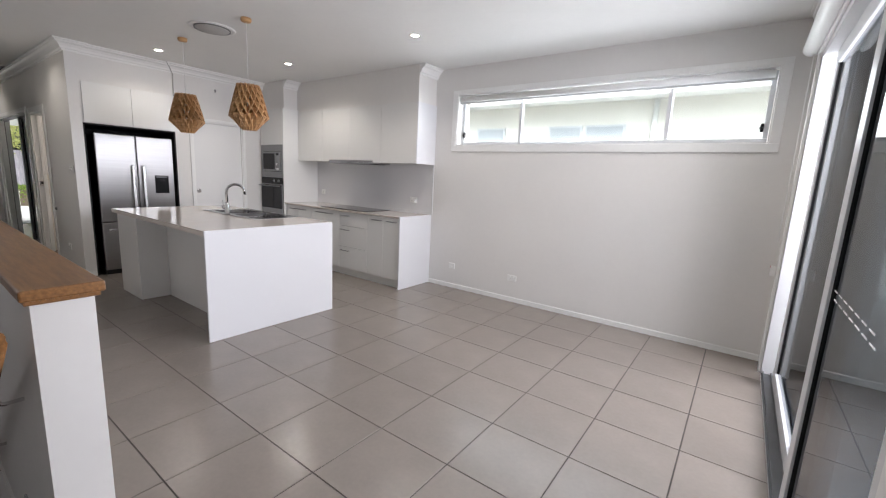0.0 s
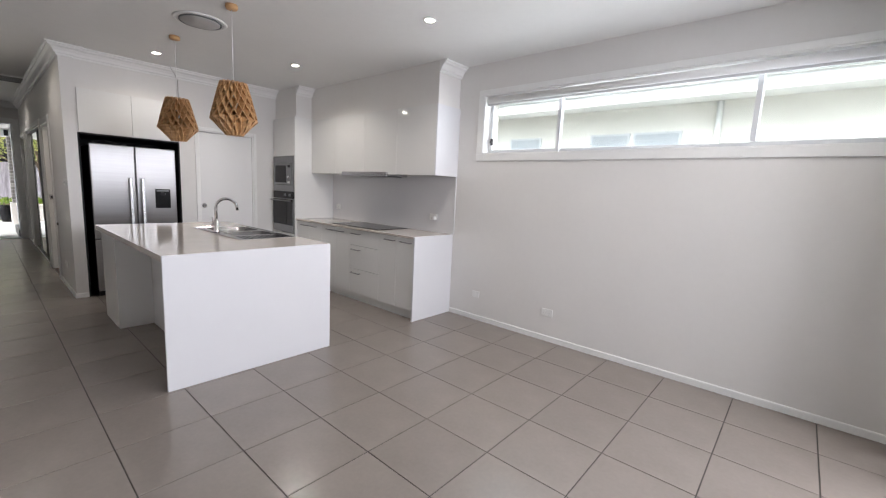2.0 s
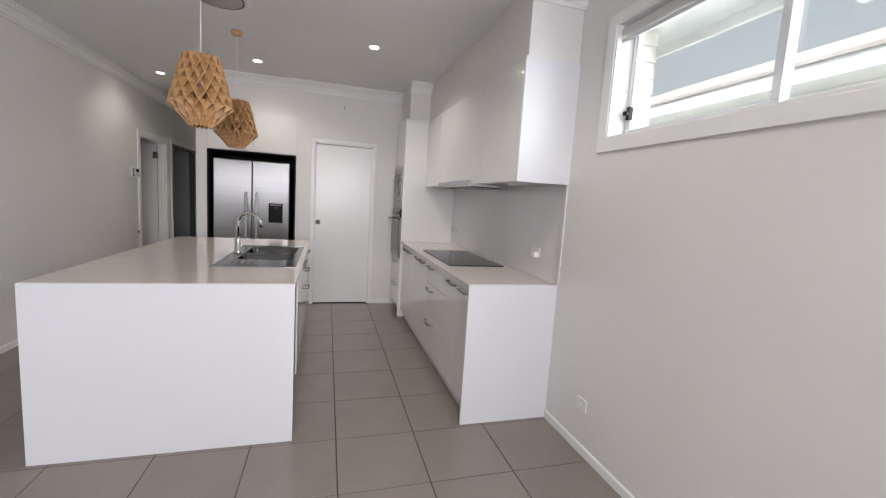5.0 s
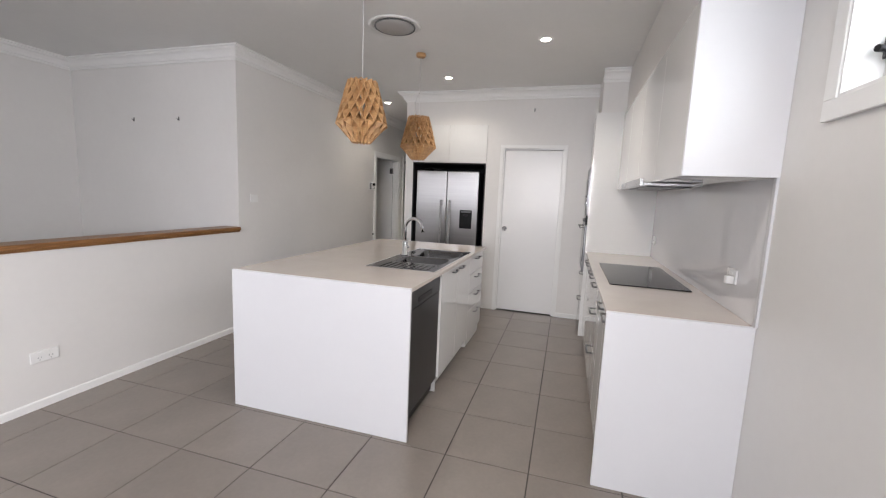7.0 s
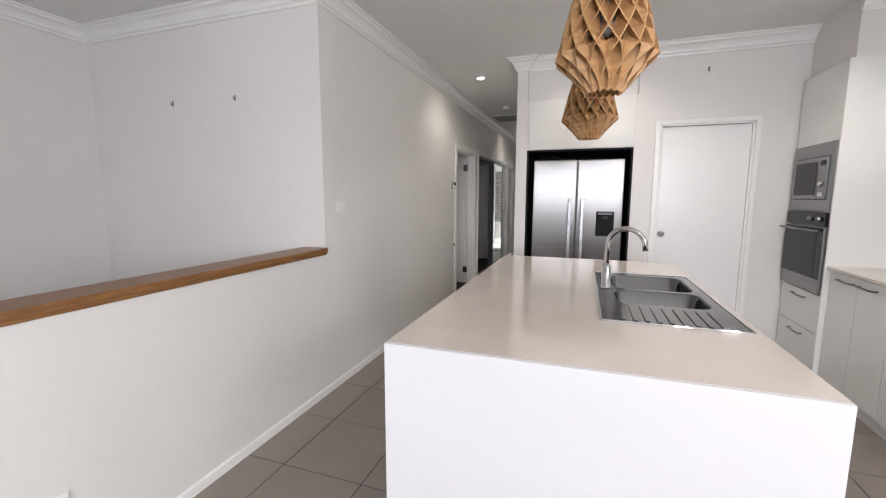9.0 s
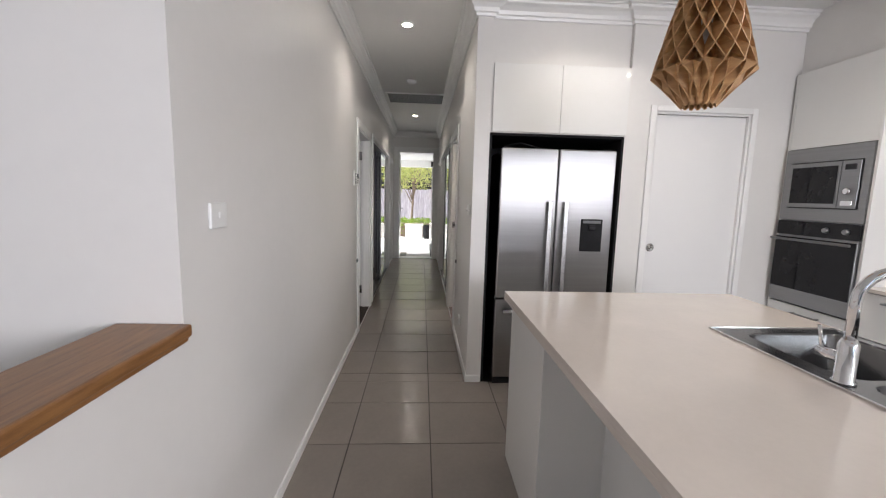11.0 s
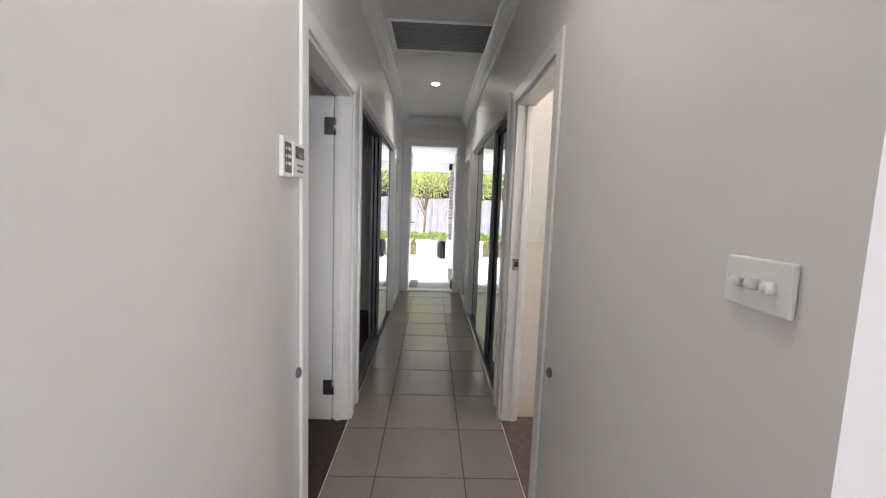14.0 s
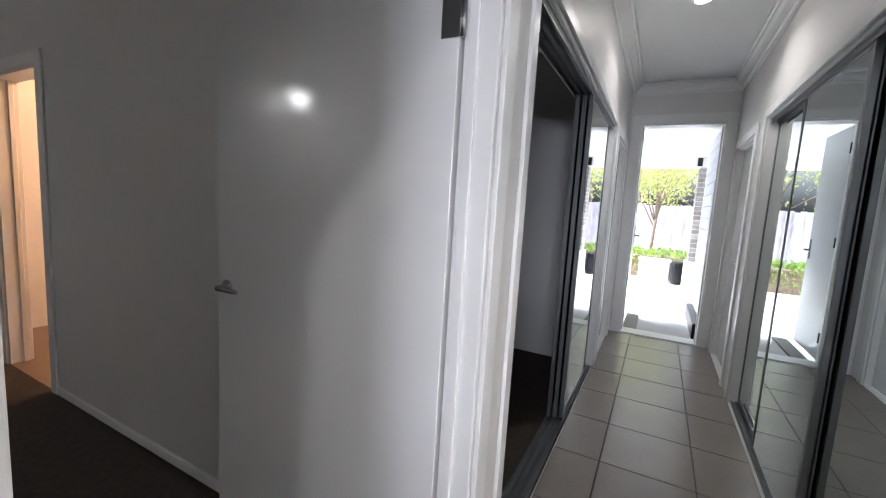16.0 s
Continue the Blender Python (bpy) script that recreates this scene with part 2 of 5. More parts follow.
def wall(name, axis, a0, a1, s0, s1, z0, z1, holes=(), mat=None, label=""):
    """A wall a0..a1 thick across axis, from s0 to s1 along the other axis, with holes (s, s, z, z) through it."""
    ss = sorted({s0, s1, *(v for h in holes for v in h[:2])})
    zs = sorted({z0, z1, *(v for h in holes for v in h[2:])})
    solid = {}
    for i in range(len(ss) - 1):
        for j in range(len(zs) - 1):
            s, z = (ss[i] + ss[i + 1]) / 2, (zs[j] + zs[j + 1]) / 2
            solid[i, j] = not any(h[0] < s < h[1] and h[2] < z < h[3] for h in holes)
    bm, seen = bmesh.new(), {}

    def v(a, s, z):
        k = (a, s, z)
        if k not in seen:
            seen[k] = bm.verts.new((a, s, z) if axis == "x" else (s, a, z))
        return seen[k]
    for (i, j), full in solid.items():
        if not full:
            continue
        p, q, r, t = ss[i], ss[i + 1], zs[j], zs[j + 1]
        for a in (a0, a1):
            bm.faces.new((v(a, p, r), v(a, q, r), v(a, q, t), v(a, p, t)))
        for (di, dj), (u, w) in {(-1, 0): ((p, r), (p, t)), (1, 0): ((q, r), (q, t)), (0, -1): ((p, r), (q, r)), (0, 1): ((p, t), (q, t))}.items():
            if not solid.get((i + di, j + dj)):
                bm.faces.new((v(a0, *u), v(a1, *u), v(a1, *w), v(a0, *w)))
    return structure(name, bm, mat or WALL, label)


def run(name, profile, p0, p1, inward, e0, e1, mat, label):
    """A moulding of profile (out from the wall, height) from p0 to p1 with mitred ends: +1 an inner corner, -1 an outer one."""
    bm = bmesh.new()
    p0, p1, w = Vector((*p0, 0)), Vector((*p1, 0)), Vector((*inward, 0))
    d = (p1 - p0).normalized()
    a = [bm.verts.new(p0 + w * o + d * e0 * o + Vector((0, 0, z))) for o, z in profile]
    b = [bm.verts.new(p1 + w * o - d * e1 * o + Vector((0, 0, z))) for o, z in profile]
    n = len(profile)
    for i in range(n):
        bm.faces.new((a[i], a[(i + 1) % n], b[(i + 1) % n], b[i]))
    bm.faces.new(a)
    bm.faces.new(b[::-1])
    return structure(name, bm, mat, label)

# ---------- the large structure ----------
H = 2.745          # ceiling
XW, XE = -5.46, 1.25   # fridge wall, slider wall
YN, YS = 3.903, -2.27  # window wall, stairwell's far wall
HL, HR = -0.04, 0.955  # hall walls
XH = -11.55        # entry wall

wall("wall_north", "y", YN, YN + 0.25, XW - 0.9, XE + 0.25, -0.06, H + 0.2, [(-2.04, 1.045, 1.82, 2.425)], label="off-white painted plaster wall")
wall("wall_east", "x", XE, XE + 0.25, YS, YN, -0.06, H + 0.2, [(0.62, 3.64, 0.0, 2.42)], label="off-white painted plaster wall")
wall("wall_south", "y", YS - 0.15, YS, -3.75, XE + 0.25, -3.0, H + 0.2, label="grey-white painted stairwell wall")
wall("wall_stair_end", "x", -3.75, -3.6, YS, HL - 0.16, -3.0, H + 0.2, label="white painted wall at the stairwell's end")
wall("wall_fridge", "x", XW - 0.12, XW, HR, YN, 0, H + 0.2, [(1.065, 2.045, 0, 1.862), (2.255, 2.985, 0, 2.055), (1.06, 2.06, 2.335, H + 0.2)], label="white painted plaster kitchen wall")
NICHE = XW - 0.035
wall("wall_above_fridge", "x", XW - 0.12, NICHE, 1.061, 2.059, 2.336, H + 0.2, label="white painted plaster set back above the cupboards")
wall("wall_hall_left", "y", HL - 0.16, HL, XH - 0.2, -3.6, -0.06, H + 0.2, [(-7.55, -6.605, 0, 2.05), (-10.26, -7.80, 0, 2.10), (-11.30, -10.46, 0, 2.05)], label="off-white painted hall wall")
wall("wall_hall_right", "y", HR, HR + 0.11, XH - 0.2, XW - 0.12, -0.06, H + 0.2, [(-7.58, -6.73, 0, 2.05), (-10.18, -7.80, 0, 2.10), (-11.38, -10.52, 0, 2.05)], label="off-white painted hall wall")
wall("wall_entry", "x", XH - 0.2, XH, HL, HR, -0.06, H + 0.2, [(0.07, 0.86, 0.0, 2.34)], label="off-white painted entry wall")
wall("half_wall", "y", -0.19, -0.04, -3.6, -0.67, -0.25, 1.0, label="white painted half wall beside the stairs")

bm = boxed(XH - 0.2, XE + 0.25, YS - 0.15, YN + 0.25, H + 0.001, H + 0.12)
structure("ceiling", bm, CEIL, "flat white painted plasterboard ceiling")

# bulkheads over the tall unit and the wall cupboards
wall("bulkhead_tall", "y", 3.32, YN, XW, -4.86, 2.335, H, label="painted plaster bulkhead")
wall("bulkhead_cupboards", "y", 3.555, YN, -4.86, -2.39, 2.315, H, label="painted plaster bulkhead")

# floors
structure("floor", boxed(XH, XE, HL - 0.1, YN, -0.06, -0.003), GROUT, "grey-brown square floor tiles with dark joints")
tile_floor = bpy.data.objects["floor"]
structure("floor_landing", boxed(-0.67, XE, YS, HL - 0.1, -0.06, -0.003), GROUT, "tiled floor at the stair head")
# floor coloured near-black for the shade under the fridge
structure("floor_cabinet_base", boxed(XW - 0.9, XW, HR, YN, -0.06, -0.012), RECESS, "fridge recess floor, near-black in place of shade")

# cornices: a stepped cove
COVE = [(0, H - 0.115), (0.014, H - 0.115), (0.018, H - 0.098), (0.030, H - 0.092), (0.036, H - 0.070), (0.055, H - 0.045), (0.078, H - 0.032), (0.082, H - 0.018), (0.098, H - 0.014), (0.098, H), (0, H)]
for p0, p1, inward, e0, e1 in (
    ((-2.39, 3.548), (-2.39, YN), (1, 0), 0, 0),
    ((-4.86, 3.312), (-4.86, 3.555), (1, 0), 0, 0), ((XW, HR), (XW, 1.06), (1, 0), -1, -1), ((NICHE, 1.06), (XW, 1.06), (0, 1), 1, -1), ((NICHE, 1.06), (NICHE, 2.06), (1, 0), 1, 1),
    ((NICHE, 2.06), (XW, 2.06), (0, -1), 1, -1), ((XW, 2.06), (XW, 3.32), (1, 0), -1, 0),
    ((XH, HR), (XW, HR), (0, -1), 1, -1), ((XH, HL), (XH, HR), (1, 0), 1, 1), ((XH, HL), (-3.6, HL), (0, 1), 1, -1),
    ((-3.6, YS), (-3.6, HL), (1, 0), 1, -1), ((-3.6, YS), (XE, YS), (0, 1), 1, 1), ((XE, YS), (XE, YN), (-1, 0), 1, 1),
):
    run("cornice", COVE, p0, p1, inward, e0, e1, TRIM, "white moulded plaster cornice")

# skirting boards
SKIRT = [(0, 0.0), (0.011, 0.0), (0.011, 0.046), (0.007, 0.054), (0, 0.054)]
for p0, p1, inward, e0, e1 in (
    ((-2.385, YN), (XE, YN), (0, -1), 0, 1), ((-3.6, HL), (-0.67, HL), (0, 1), 0, -1), ((-6.53, HL), (-3.6, HL), (0, 1), 0, 0), ((-0.67, -0.19), (-0.67, HL), (1, 0), -1, -1),
    ((-6.655, HR), (XW, HR), (0, -1), 0, -1), ((XW, HR), (XW, 1.06), (1, 0), -1, 0), ((XW, 3.021), (XW, 3.27), (1, 0), 0, 0), ((XE, YS), (XE, 0.52), (-1, 0), 1, 0),
    ((XH, HL), (XH, 0.0), (1, 0), 1, 0),
):
    run("baseboard", SKIRT, p0, p1, inward, e0, e1, TRIM, "low white skirting board")


def casing(name, axis, at, out, s0, s1, top, depth, width=0.07, label="white painted door frame"):
    """A lining through a wall's opening, with an architrave proud of the wall on the side out (+1 or -1)."""
    o, i = at + out * 0.016, at - out * depth
    bm = bmesh.new()

    def put(a0, a1, p, q, z0, z1, bevel=0.003):
        box(bm, *((a0, a1, p, q) if axis == "x" else (p, q, a0, a1)), z0, z1, bevel)
    t = 0.022
    e = out * 0.0015
    for p, q in ((s0 - width, s0 + 0.006), (s1 - 0.006, s1 + width)):
        put(at + e, o, p, q, 0.0, top + width)
    put(at + e, o, s0 + 0.006, s1 - 0.006, top - 0.006, top + width)
    for p, q in ((s0 + 0.001, s0 + t), (s1 - t, s1 - 0.001)):
        put(at - out * 0.001, i, p, q, 0.0, top - 0.001)
    put(at - out * 0.001, i, s0 + t, s1 - t, top - t, top - 0.001)
    mid = at - out * depth * 0.55
    for p, q in ((s0 + t, s0 + t + 0.012), (s1 - t - 0.012, s1 - t)):
        put(mid, mid - out * 0.03, p, q, 0.0, top - t)
    return structure(name, bm, TRIM, label)


casing("door_frame_1", "y", HL, 1, -7.55, -6.605, 2.05, 0.10)
casing("door_frame_2", "y", HL, 1, -10.26, -7.80, 2.10, 0.16, 0.05)
casing("door_frame_3", "y", HL, 1, -11.30, -10.46, 2.05, 0.16)
casing("door_frame_4", "y", HR, -1, -7.58, -6.73, 2.05, 0.11)
casing("door_frame_5", "y", HR, -1, -10.18, -7.80, 2.10, 0.11, 0.05)
casing("door_frame_6", "y", HR, -1, -11.38, -10.52, 2.05, 0.11)
casing("door_frame_7", "x", XW, 1, 2.255, 2.985, 2.055, 0.12, 0.035)
casing("door_frame_8", "x", XH, 1, 0.07, 0.86, 2.34, 0.2, 0.085)

# ---------- stairs ----------
stairs = thing("staircase", (-0.7, -1.2, -3.0), "dark carpeted stairs going down behind the half wall", "stairs")
for i in range(12):
    x1, z = -0.67 - 0.24 * i, -0.17 * (i + 1)
    part("tread", boxed(x1 - 0.27, x1, -1.28, -0.2, z - 0.04, z, 0.008), CARPET, stairs)
    part("riser", boxed(x1 - 0.02, x1 - 0.002, -1.28, -0.2, z, z + 0.125), CARPET, stairs)
structure("floor_lower", boxed(-3.6, -0.67, YS, -0.2, -3.0, -2.9), CARPET, "dark carpet of the lower floor")
wall("wall_stair_head", "x", -0.69, -0.67, YS, -0.2, -3.0, -0.06, label="painted wall under the stair head")
wall("wall_under_half_wall", "y", -0.2, -0.18, -3.6, -0.69, -3.0, -0.25, label="painted stairwell wall")

cap = thing("half_wall_cap", (-2.1, -0.12, 1.0), "brown stained timber capping along the half wall", "capping")
bm = bmesh.new()
box(bm, -3.6, -0.635, -0.215, -0.017, 1.016, 1.05, 0.006)
part("board", bm, TIMBER, cap)
part("moulding", boxed(-3.6, -0.648, -0.205, -0.028, 1.001, 1.018, 0.004), TIMBER, cap)

rail = thing("handrail", (-0.7, -0.27, 0.9), "sloping brown timber handrail on steel brackets", "handrail")
slope = -0.70
bm = bmesh.new()
for dy, dz, r in ((0, 0, 0.026), (0, 0.018, 0.024)):
    tube(bm, [(-0.60, -0.275 + dy, 0.92 + dz), (-3.3, -0.275 + dy, 0.92 + dz + slope * 2.7)], r, 12)
part("bar", bm, TIMBER, rail)
for x in (-0.9, -1.6, -2.3, -3.0):
    z = 0.92 + slope * (-0.6 - x)
    part("bracket", tube(bmesh.new(), [(x, -0.275, z - 0.02), (x, -0.275, z - 0.07), (x, -0.25, z - 0.09), (x, -0.201, z - 0.09)], 0.007, 8), CHROME, rail, "steel bracket")
for x in (-1.15, -2.1, -3.05):
    z = 0.04 - 0.7 * (-1.15 - x)
    s = thing("step_light", (x, -0.2, z), "small recessed step light glowing warm", "step light", "step lights")
    part("surround", boxed(x - 0.04, x + 0.04, -0.208, -0.2005, z - 0.055, z + 0.055, 0.003), STEEL, s)
    part("lens", boxed(x - 0.022, x + 0.022, -0.211, -0.206, z - 0.035, z + 0.035), WARMGLOW, s, "warm glowing lens")

# ---------- the high window ----------
win = tagged(new("window_1"), "long high sliding window with white frame", kind="structure")
win.location = (-0.46, YN, 1.83)
X0, X1, Z0, Z1 = -2.04, 1.045, 1.82, 2.425
bm = bmesh.new()
for b in ((X0 - 0.07, X1 + 0.07, Z0 - 0.07, Z0), (X0 - 0.07, X1 + 0.07, Z1, Z1 + 0.05), (X0 - 0.07, X0, Z0, Z1), (X1, X1 + 0.07, Z0, Z1)):
    box(bm, b[0], b[1], YN - 0.018, YN - 0.001, b[2], b[3], 0.003)
part("architrave", bm, TRIM, win)
bm = bmesh.new()
for b in ((X0, X1, Z0, Z0 + 0.012), (X0, X1, Z1 - 0.012, Z1), (X0, X0 + 0.012, Z0 + 0.012, Z1 - 0.012), (X1 - 0.012, X1, Z0 + 0.012, Z1 - 0.012)):
    box(bm, b[0] + 0.001, b[1] - 0.001, YN - 0.012, YN + 0.13, b[2] + 0.001, b[3] - 0.001)
part("reveal", bm, TRIM, win)
FY = YN + 0.09
MX = [X0 + 0.014, -1.235, 0.275, X1 - 0.014]
for i in range(3):
    a, b, y = MX[i] - (0.02 if i else 0), MX[i + 1] + (0.02 if i < 2 else 0), FY + (0.0 if i != 1 else 0.03)
    bm = bmesh.new()
    w = 0.036
    box(bm, a, b, y, y + 0.026, Z0 + 0.016, Z0 + 0.016 + w, 0.003)
    box(bm, a, b, y, y + 0.026, Z1 - 0.016 - w, Z1 - 0.016, 0.003)
    box(bm, a, a + w, y, y + 0.026, Z0 + 0.016 + w, Z1 - 0.016 - w, 0.003)
    box(bm, b - w, b, y, y + 0.026, Z0 + 0.016 + w, Z1 - 0.016 - w, 0.003)
    part("window_frame", bm, ALU, win)
    g = part("pane", boxed(a + w, b - w, y + 0.010, y + 0.015, Z0 + 0.016 + w, Z1 - 0.016 - w), GLASS, win)
    g.visible_shadow = False
for x, s in ((X0 + 0.06, 1), (X1 - 0.06, -1)):
    bm = boxed(x - 0.012, x + 0.012, FY - 0.03, FY - 0.001, Z0 + 0.10, Z0 + 0.17, 0.005)
    tube(bm, [(x, FY - 0.03, Z0 + 0.13), (x + s * 0.01, FY - 0.055, Z0 + 0.13)], 0.011, 10)
    part("latch", bm, BLACK, win, "black plastic window latch")
PALEBRICK = material("pale_brick", (0.62, 0.58, 0.53), 0.85, vary=0.12, scale=14, bump=0.4, bump_scale=90)
for k in range(7):
    part("brick", boxed(X0 + 0.001, X0 + 0.012, YN + 0.135, YN + 0.249, Z0 + 0.006 + k * 0.086, Z0 + 0.082 + k * 0.086, 0.003), PALEBRICK, win)
blind = thing("roller_blind", (-0.46, YN, 2.36), "white roller blind rolled up at the window's head", "blind")
part("roll", tube(bmesh.new(), [(X0 + 0.03, YN + 0.035, Z1 - 0.055), (X1 - 0.03, YN + 0.035, Z1 - 0.055)], 0.036, 16), PLASTIC, blind)
part("bottom_bar", boxed(X0 + 0.03, X1 - 0.03, YN + 0.0, YN + 0.012, Z1 - 0.112, Z1 - 0.09, 0.004), ALU, blind)
loop = [(X0 + 0.05, YN + 0.04, Z1 - 0.06)] + [(X0 + 0.05 + 0.022 * (1 - math.cos(a)), YN + 0.04, Z1 - 0.34 - 0.022 * math.sin(a)) for a in [k * math.pi / 8 for k in range(9)]] + [(X0 + 0.094, YN + 0.04, Z1 - 0.06)]
part("chain", tube(bmesh.new(), loop, 0.0018, 6), PLASTIC, blind)

eave = tagged(new("eave"), "white boxed eave outside the high window", kind="structure")
eave.location = (-0.5, YN + 0.5, 2.5)
part("soffit", boxed(XW, XE + 0.25, YN + 0.252, YN + 0.56, 2.50, 2.512), CEIL, eave)
part("fascia", boxed(XW, XE + 0.25, YN + 0.56, YN + 0.56 + 0.03, 2.44, 2.64, 0.003), TRIM, eave)

# ---------- the sliding door ----------
sd = tagged(new("door_1"), "white framed glass sliding door, half open", kind="structure")
sd.location = (XE, 2.1, 0)
Y0, Y1 = 0.62, 3.64
bm = bmesh.new()
for a, b, c, d in ((Y0 - 0.12, Y0 + 0.004, 0, 2.49), (Y1 - 0.004, Y1 + 0.075, 0, 2.49), (Y0 + 0.004, Y1 - 0.004, 2.416, 2.49)):
    box(bm, XE - 0.018, XE - 0.001, a, b, c, d, 0.003)
part("architrave", bm, TRIM, sd)
bm = bmesh.new()
for a, b, c, d in ((Y0 + 0.001, Y0 + 0.035, 0.0, 2.415), (Y1 - 0.035, Y1 - 0.001, 0.0, 2.415), (Y0 + 0.035, Y1 - 0.035, 2.37, 2.415)):
    box(bm, XE + 0.002, XE + 0.17, a, b, c, d, 0.002)
part("frame", bm, ALU, sd)
bm = boxed(XE + 0.002, XE + 0.17, Y0 + 0.035, Y1 - 0.035, -0.008, 0.008)
for k in range(4):
    box(bm, XE + 0.012 + 0.05 * k, XE + 0.018 + 0.05 * k, Y0 + 0.035, Y1 - 0.035, 0.008, 0.026)
part("track", bm, DARKALU, sd, "grey metal floor track")
for x, a, b, w in ((XE + 0.008, 0.66, 1.75, 0.10), (XE + 0.062, 1.50, 3.42, 0.10), (XE + 0.116, 2.20, 3.46, 0.06)):
    bm = bmesh.new()
    for p, q, c, d in ((a, a + w, 0.03, 2.365), (b - w, b, 0.03, 2.365), (a + w, b - w, 0.03, 0.13), (a + w, b - w, 2.27, 2.365)):
        box(bm, x, x + 0.04, p, q, c, d, 0.003)
    lf = part("panel", bm, ALU, sd)
    g = part("pane", boxed(x + 0.017, x + 0.023, a + w, b - w, 0.13, 2.27), DIMGLASS, lf)
    g.visible_shadow = False
    part("seal", boxed(x + 0.012, x + 0.028, b + 0.0005, b + 0.010, 0.04, 2.36), RUBBER, lf, "black weather seal")
    for y in (a + w, b - w):
        part("gasket", boxed(x + 0.010, x + 0.030, y - 0.004, y + 0.008, 0.131, 2.269), RUBBER, lf)
for k in range(7):
    z = 1.05 + 0.0
    part("safety_dash", boxed(XE + 0.0236, XE + 0.0245, 1.02 + 0.09 * k, 1.08 + 0.09 * k, z, z + 0.005), PLASTIC, sd)
    part("safety_dash", boxed(XE + 0.0236, XE + 0.0245, 1.05 + 0.09 * k, 1.11 + 0.09 * k, z + 0.03, z + 0.035), PLASTIC, sd)
pel = thing("blind_pelmet", (XE, 2.1, 2.45), "rounded white blind cassette above the sliding door", "blind")
bm = tube(bmesh.new(), [(XE - 0.055, 0.5, 2.475), (XE - 0.055, 3.74, 2.475)], 0.052, 20)
box(bm, XE - 0.055, XE - 0.019, 0.5, 3.74, 2.43, 2.525, 0.004)
part("cassette", bm, PLASTIC, pel)
part("cord", tube(bmesh.new(), [(XE - 0.04, 3.70, 2.43), (XE - 0.04, 3.71, 1.05)], 0.004, 6), PLASTIC, pel)
part("cord_weight", boxed(XE - 0.055, XE - 0.019, 3.685, 3.73, 0.78, 0.86, 0.006), PLASTIC, pel)
part("cord_label", boxed(XE - 0.0565, XE - 0.0552, 3.69, 3.725, 0.845, 0.857), material("red_label", (0.5, 0.05, 0.04), 0.5), pel)

# ---------- kitchen ----------


def bar_handle(parent, p0, p1, out, size=0.006, stand=0.028):
    """A square-bent bar handle from p0 to p1, standing off along out."""
    p0, p1, out = Vector(p0), Vector(p1), Vector(out)
    bm = bmesh.new()
    tube(bm, [p0, p0 + out * stand, p0 + out * stand + (p1 - p0) * 0.02], size, 8)
    tube(bm, [p0 + out * stand, p1 + out * stand], size, 8)
    tube(bm, [p1, p1 + out * stand], size, 8)
    return part("handle", bm, HANDLE, parent, "brushed steel bar handle")


IX0, IX1, IY0, IY1, TOP = -4.58, -2.39, 1.035, 2.268, 0.92
island_top = thing("island_benchtop", (-3.5, 1.65, 0), "polished cream stone island benchtop with waterfall end", "benchtop")
bm = bmesh.new()
SX0, SX1, SY0, SY1 = -3.97, -2.92, 1.745, 2.215
for a, b, c, d in ((IX0, SX0, IY0, IY1), (SX1, IX1 - 0.02, IY0, IY1), (SX0, SX1, IY0, SY0), (SX0, SX1, SY1, IY1)):
    box(bm, a, b, c, d, TOP - 0.022, TOP)
bmesh.ops.remove_doubles(bm, verts=bm.verts, dist=0.0005)
part("top", bm, STONE, island_top)
part("apron", boxed(IX0, IX1 - 0.02, IY0, IY0 + 0.02, TOP - 0.042, TOP - 0.0225), STONE, island_top)
part("waterfall_panel", boxed(IX1 - 0.0195, IX1, IY0, IY1, 0.0, TOP, 0.002), PANEL, island_top, "plain white end panel")
isl = thing("island_cabinet", (-3.5, 1.7, 0), "white gloss island cabinet with drawers and knee recess", "cabinet")
bm = bmesh.new()
box(bm, IX0 + 0.02, -4.0, 1.075, 2.22, 0.0, TOP - 0.044, 0.002)
part("body", bm, GLOSS, isl)
part("back_panel", boxed(-4.0, IX1 - 0.021, 1.345, 1.365, 0.0, TOP - 0.044), GLOSS, isl)
part("kickboard", boxed(-4.0, -3.06, 2.17, 2.185, 0.0, 0.10), GLOSS, isl)
part("divider", boxed(-3.062, -3.045, 1.4, 2.225, 0.0, TOP - 0.03), GLOSS, isl)
part("base", boxed(-3.97, -3.07, 1.4, 2.16, 0.10, 0.70), GLOSS, isl)
for a, b in ((-3.505, -3.065), (-3.955, -3.51)):
    d = part("door", boxed(a, b, 2.223, 2.243, 0.105, TOP - 0.03, 0.0015), GLOSS, isl)
    bar_handle(d, (b - 0.16 if a < -3.6 else a + 0.05, 2.243, 0.85), (b - 0.05 if a < -3.6 else a + 0.16, 2.243, 0.85), (0, 1, 0))
for z0, z1 in ((0.105, 0.36), (0.365, 0.535), (0.54, 0.71), (0.715, 0.89)):
    d = part("drawer_front", boxed(-4.555, -3.96, 2.223, 2.243, z0, z1, 0.0015), GLOSS, isl)
    bar_handle(d, (-4.34, 2.243, z1 - 0.045), (-4.18, 2.243, z1 - 0.045), (0, 1, 0))
dw = thing("dishwasher", (-2.75, 2.0, 0), "dark steel dishwasher under the island top", "dishwasher")
part("body", boxed(-3.035, IX1 - 0.024, 1.45, 2.20, 0.02, TOP - 0.03), BLACK, dw)
part("door", boxed(-3.035, IX1 - 0.024, 2.20, 2.235, 0.11, 0.765, 0.003), DARKSTEEL, dw)
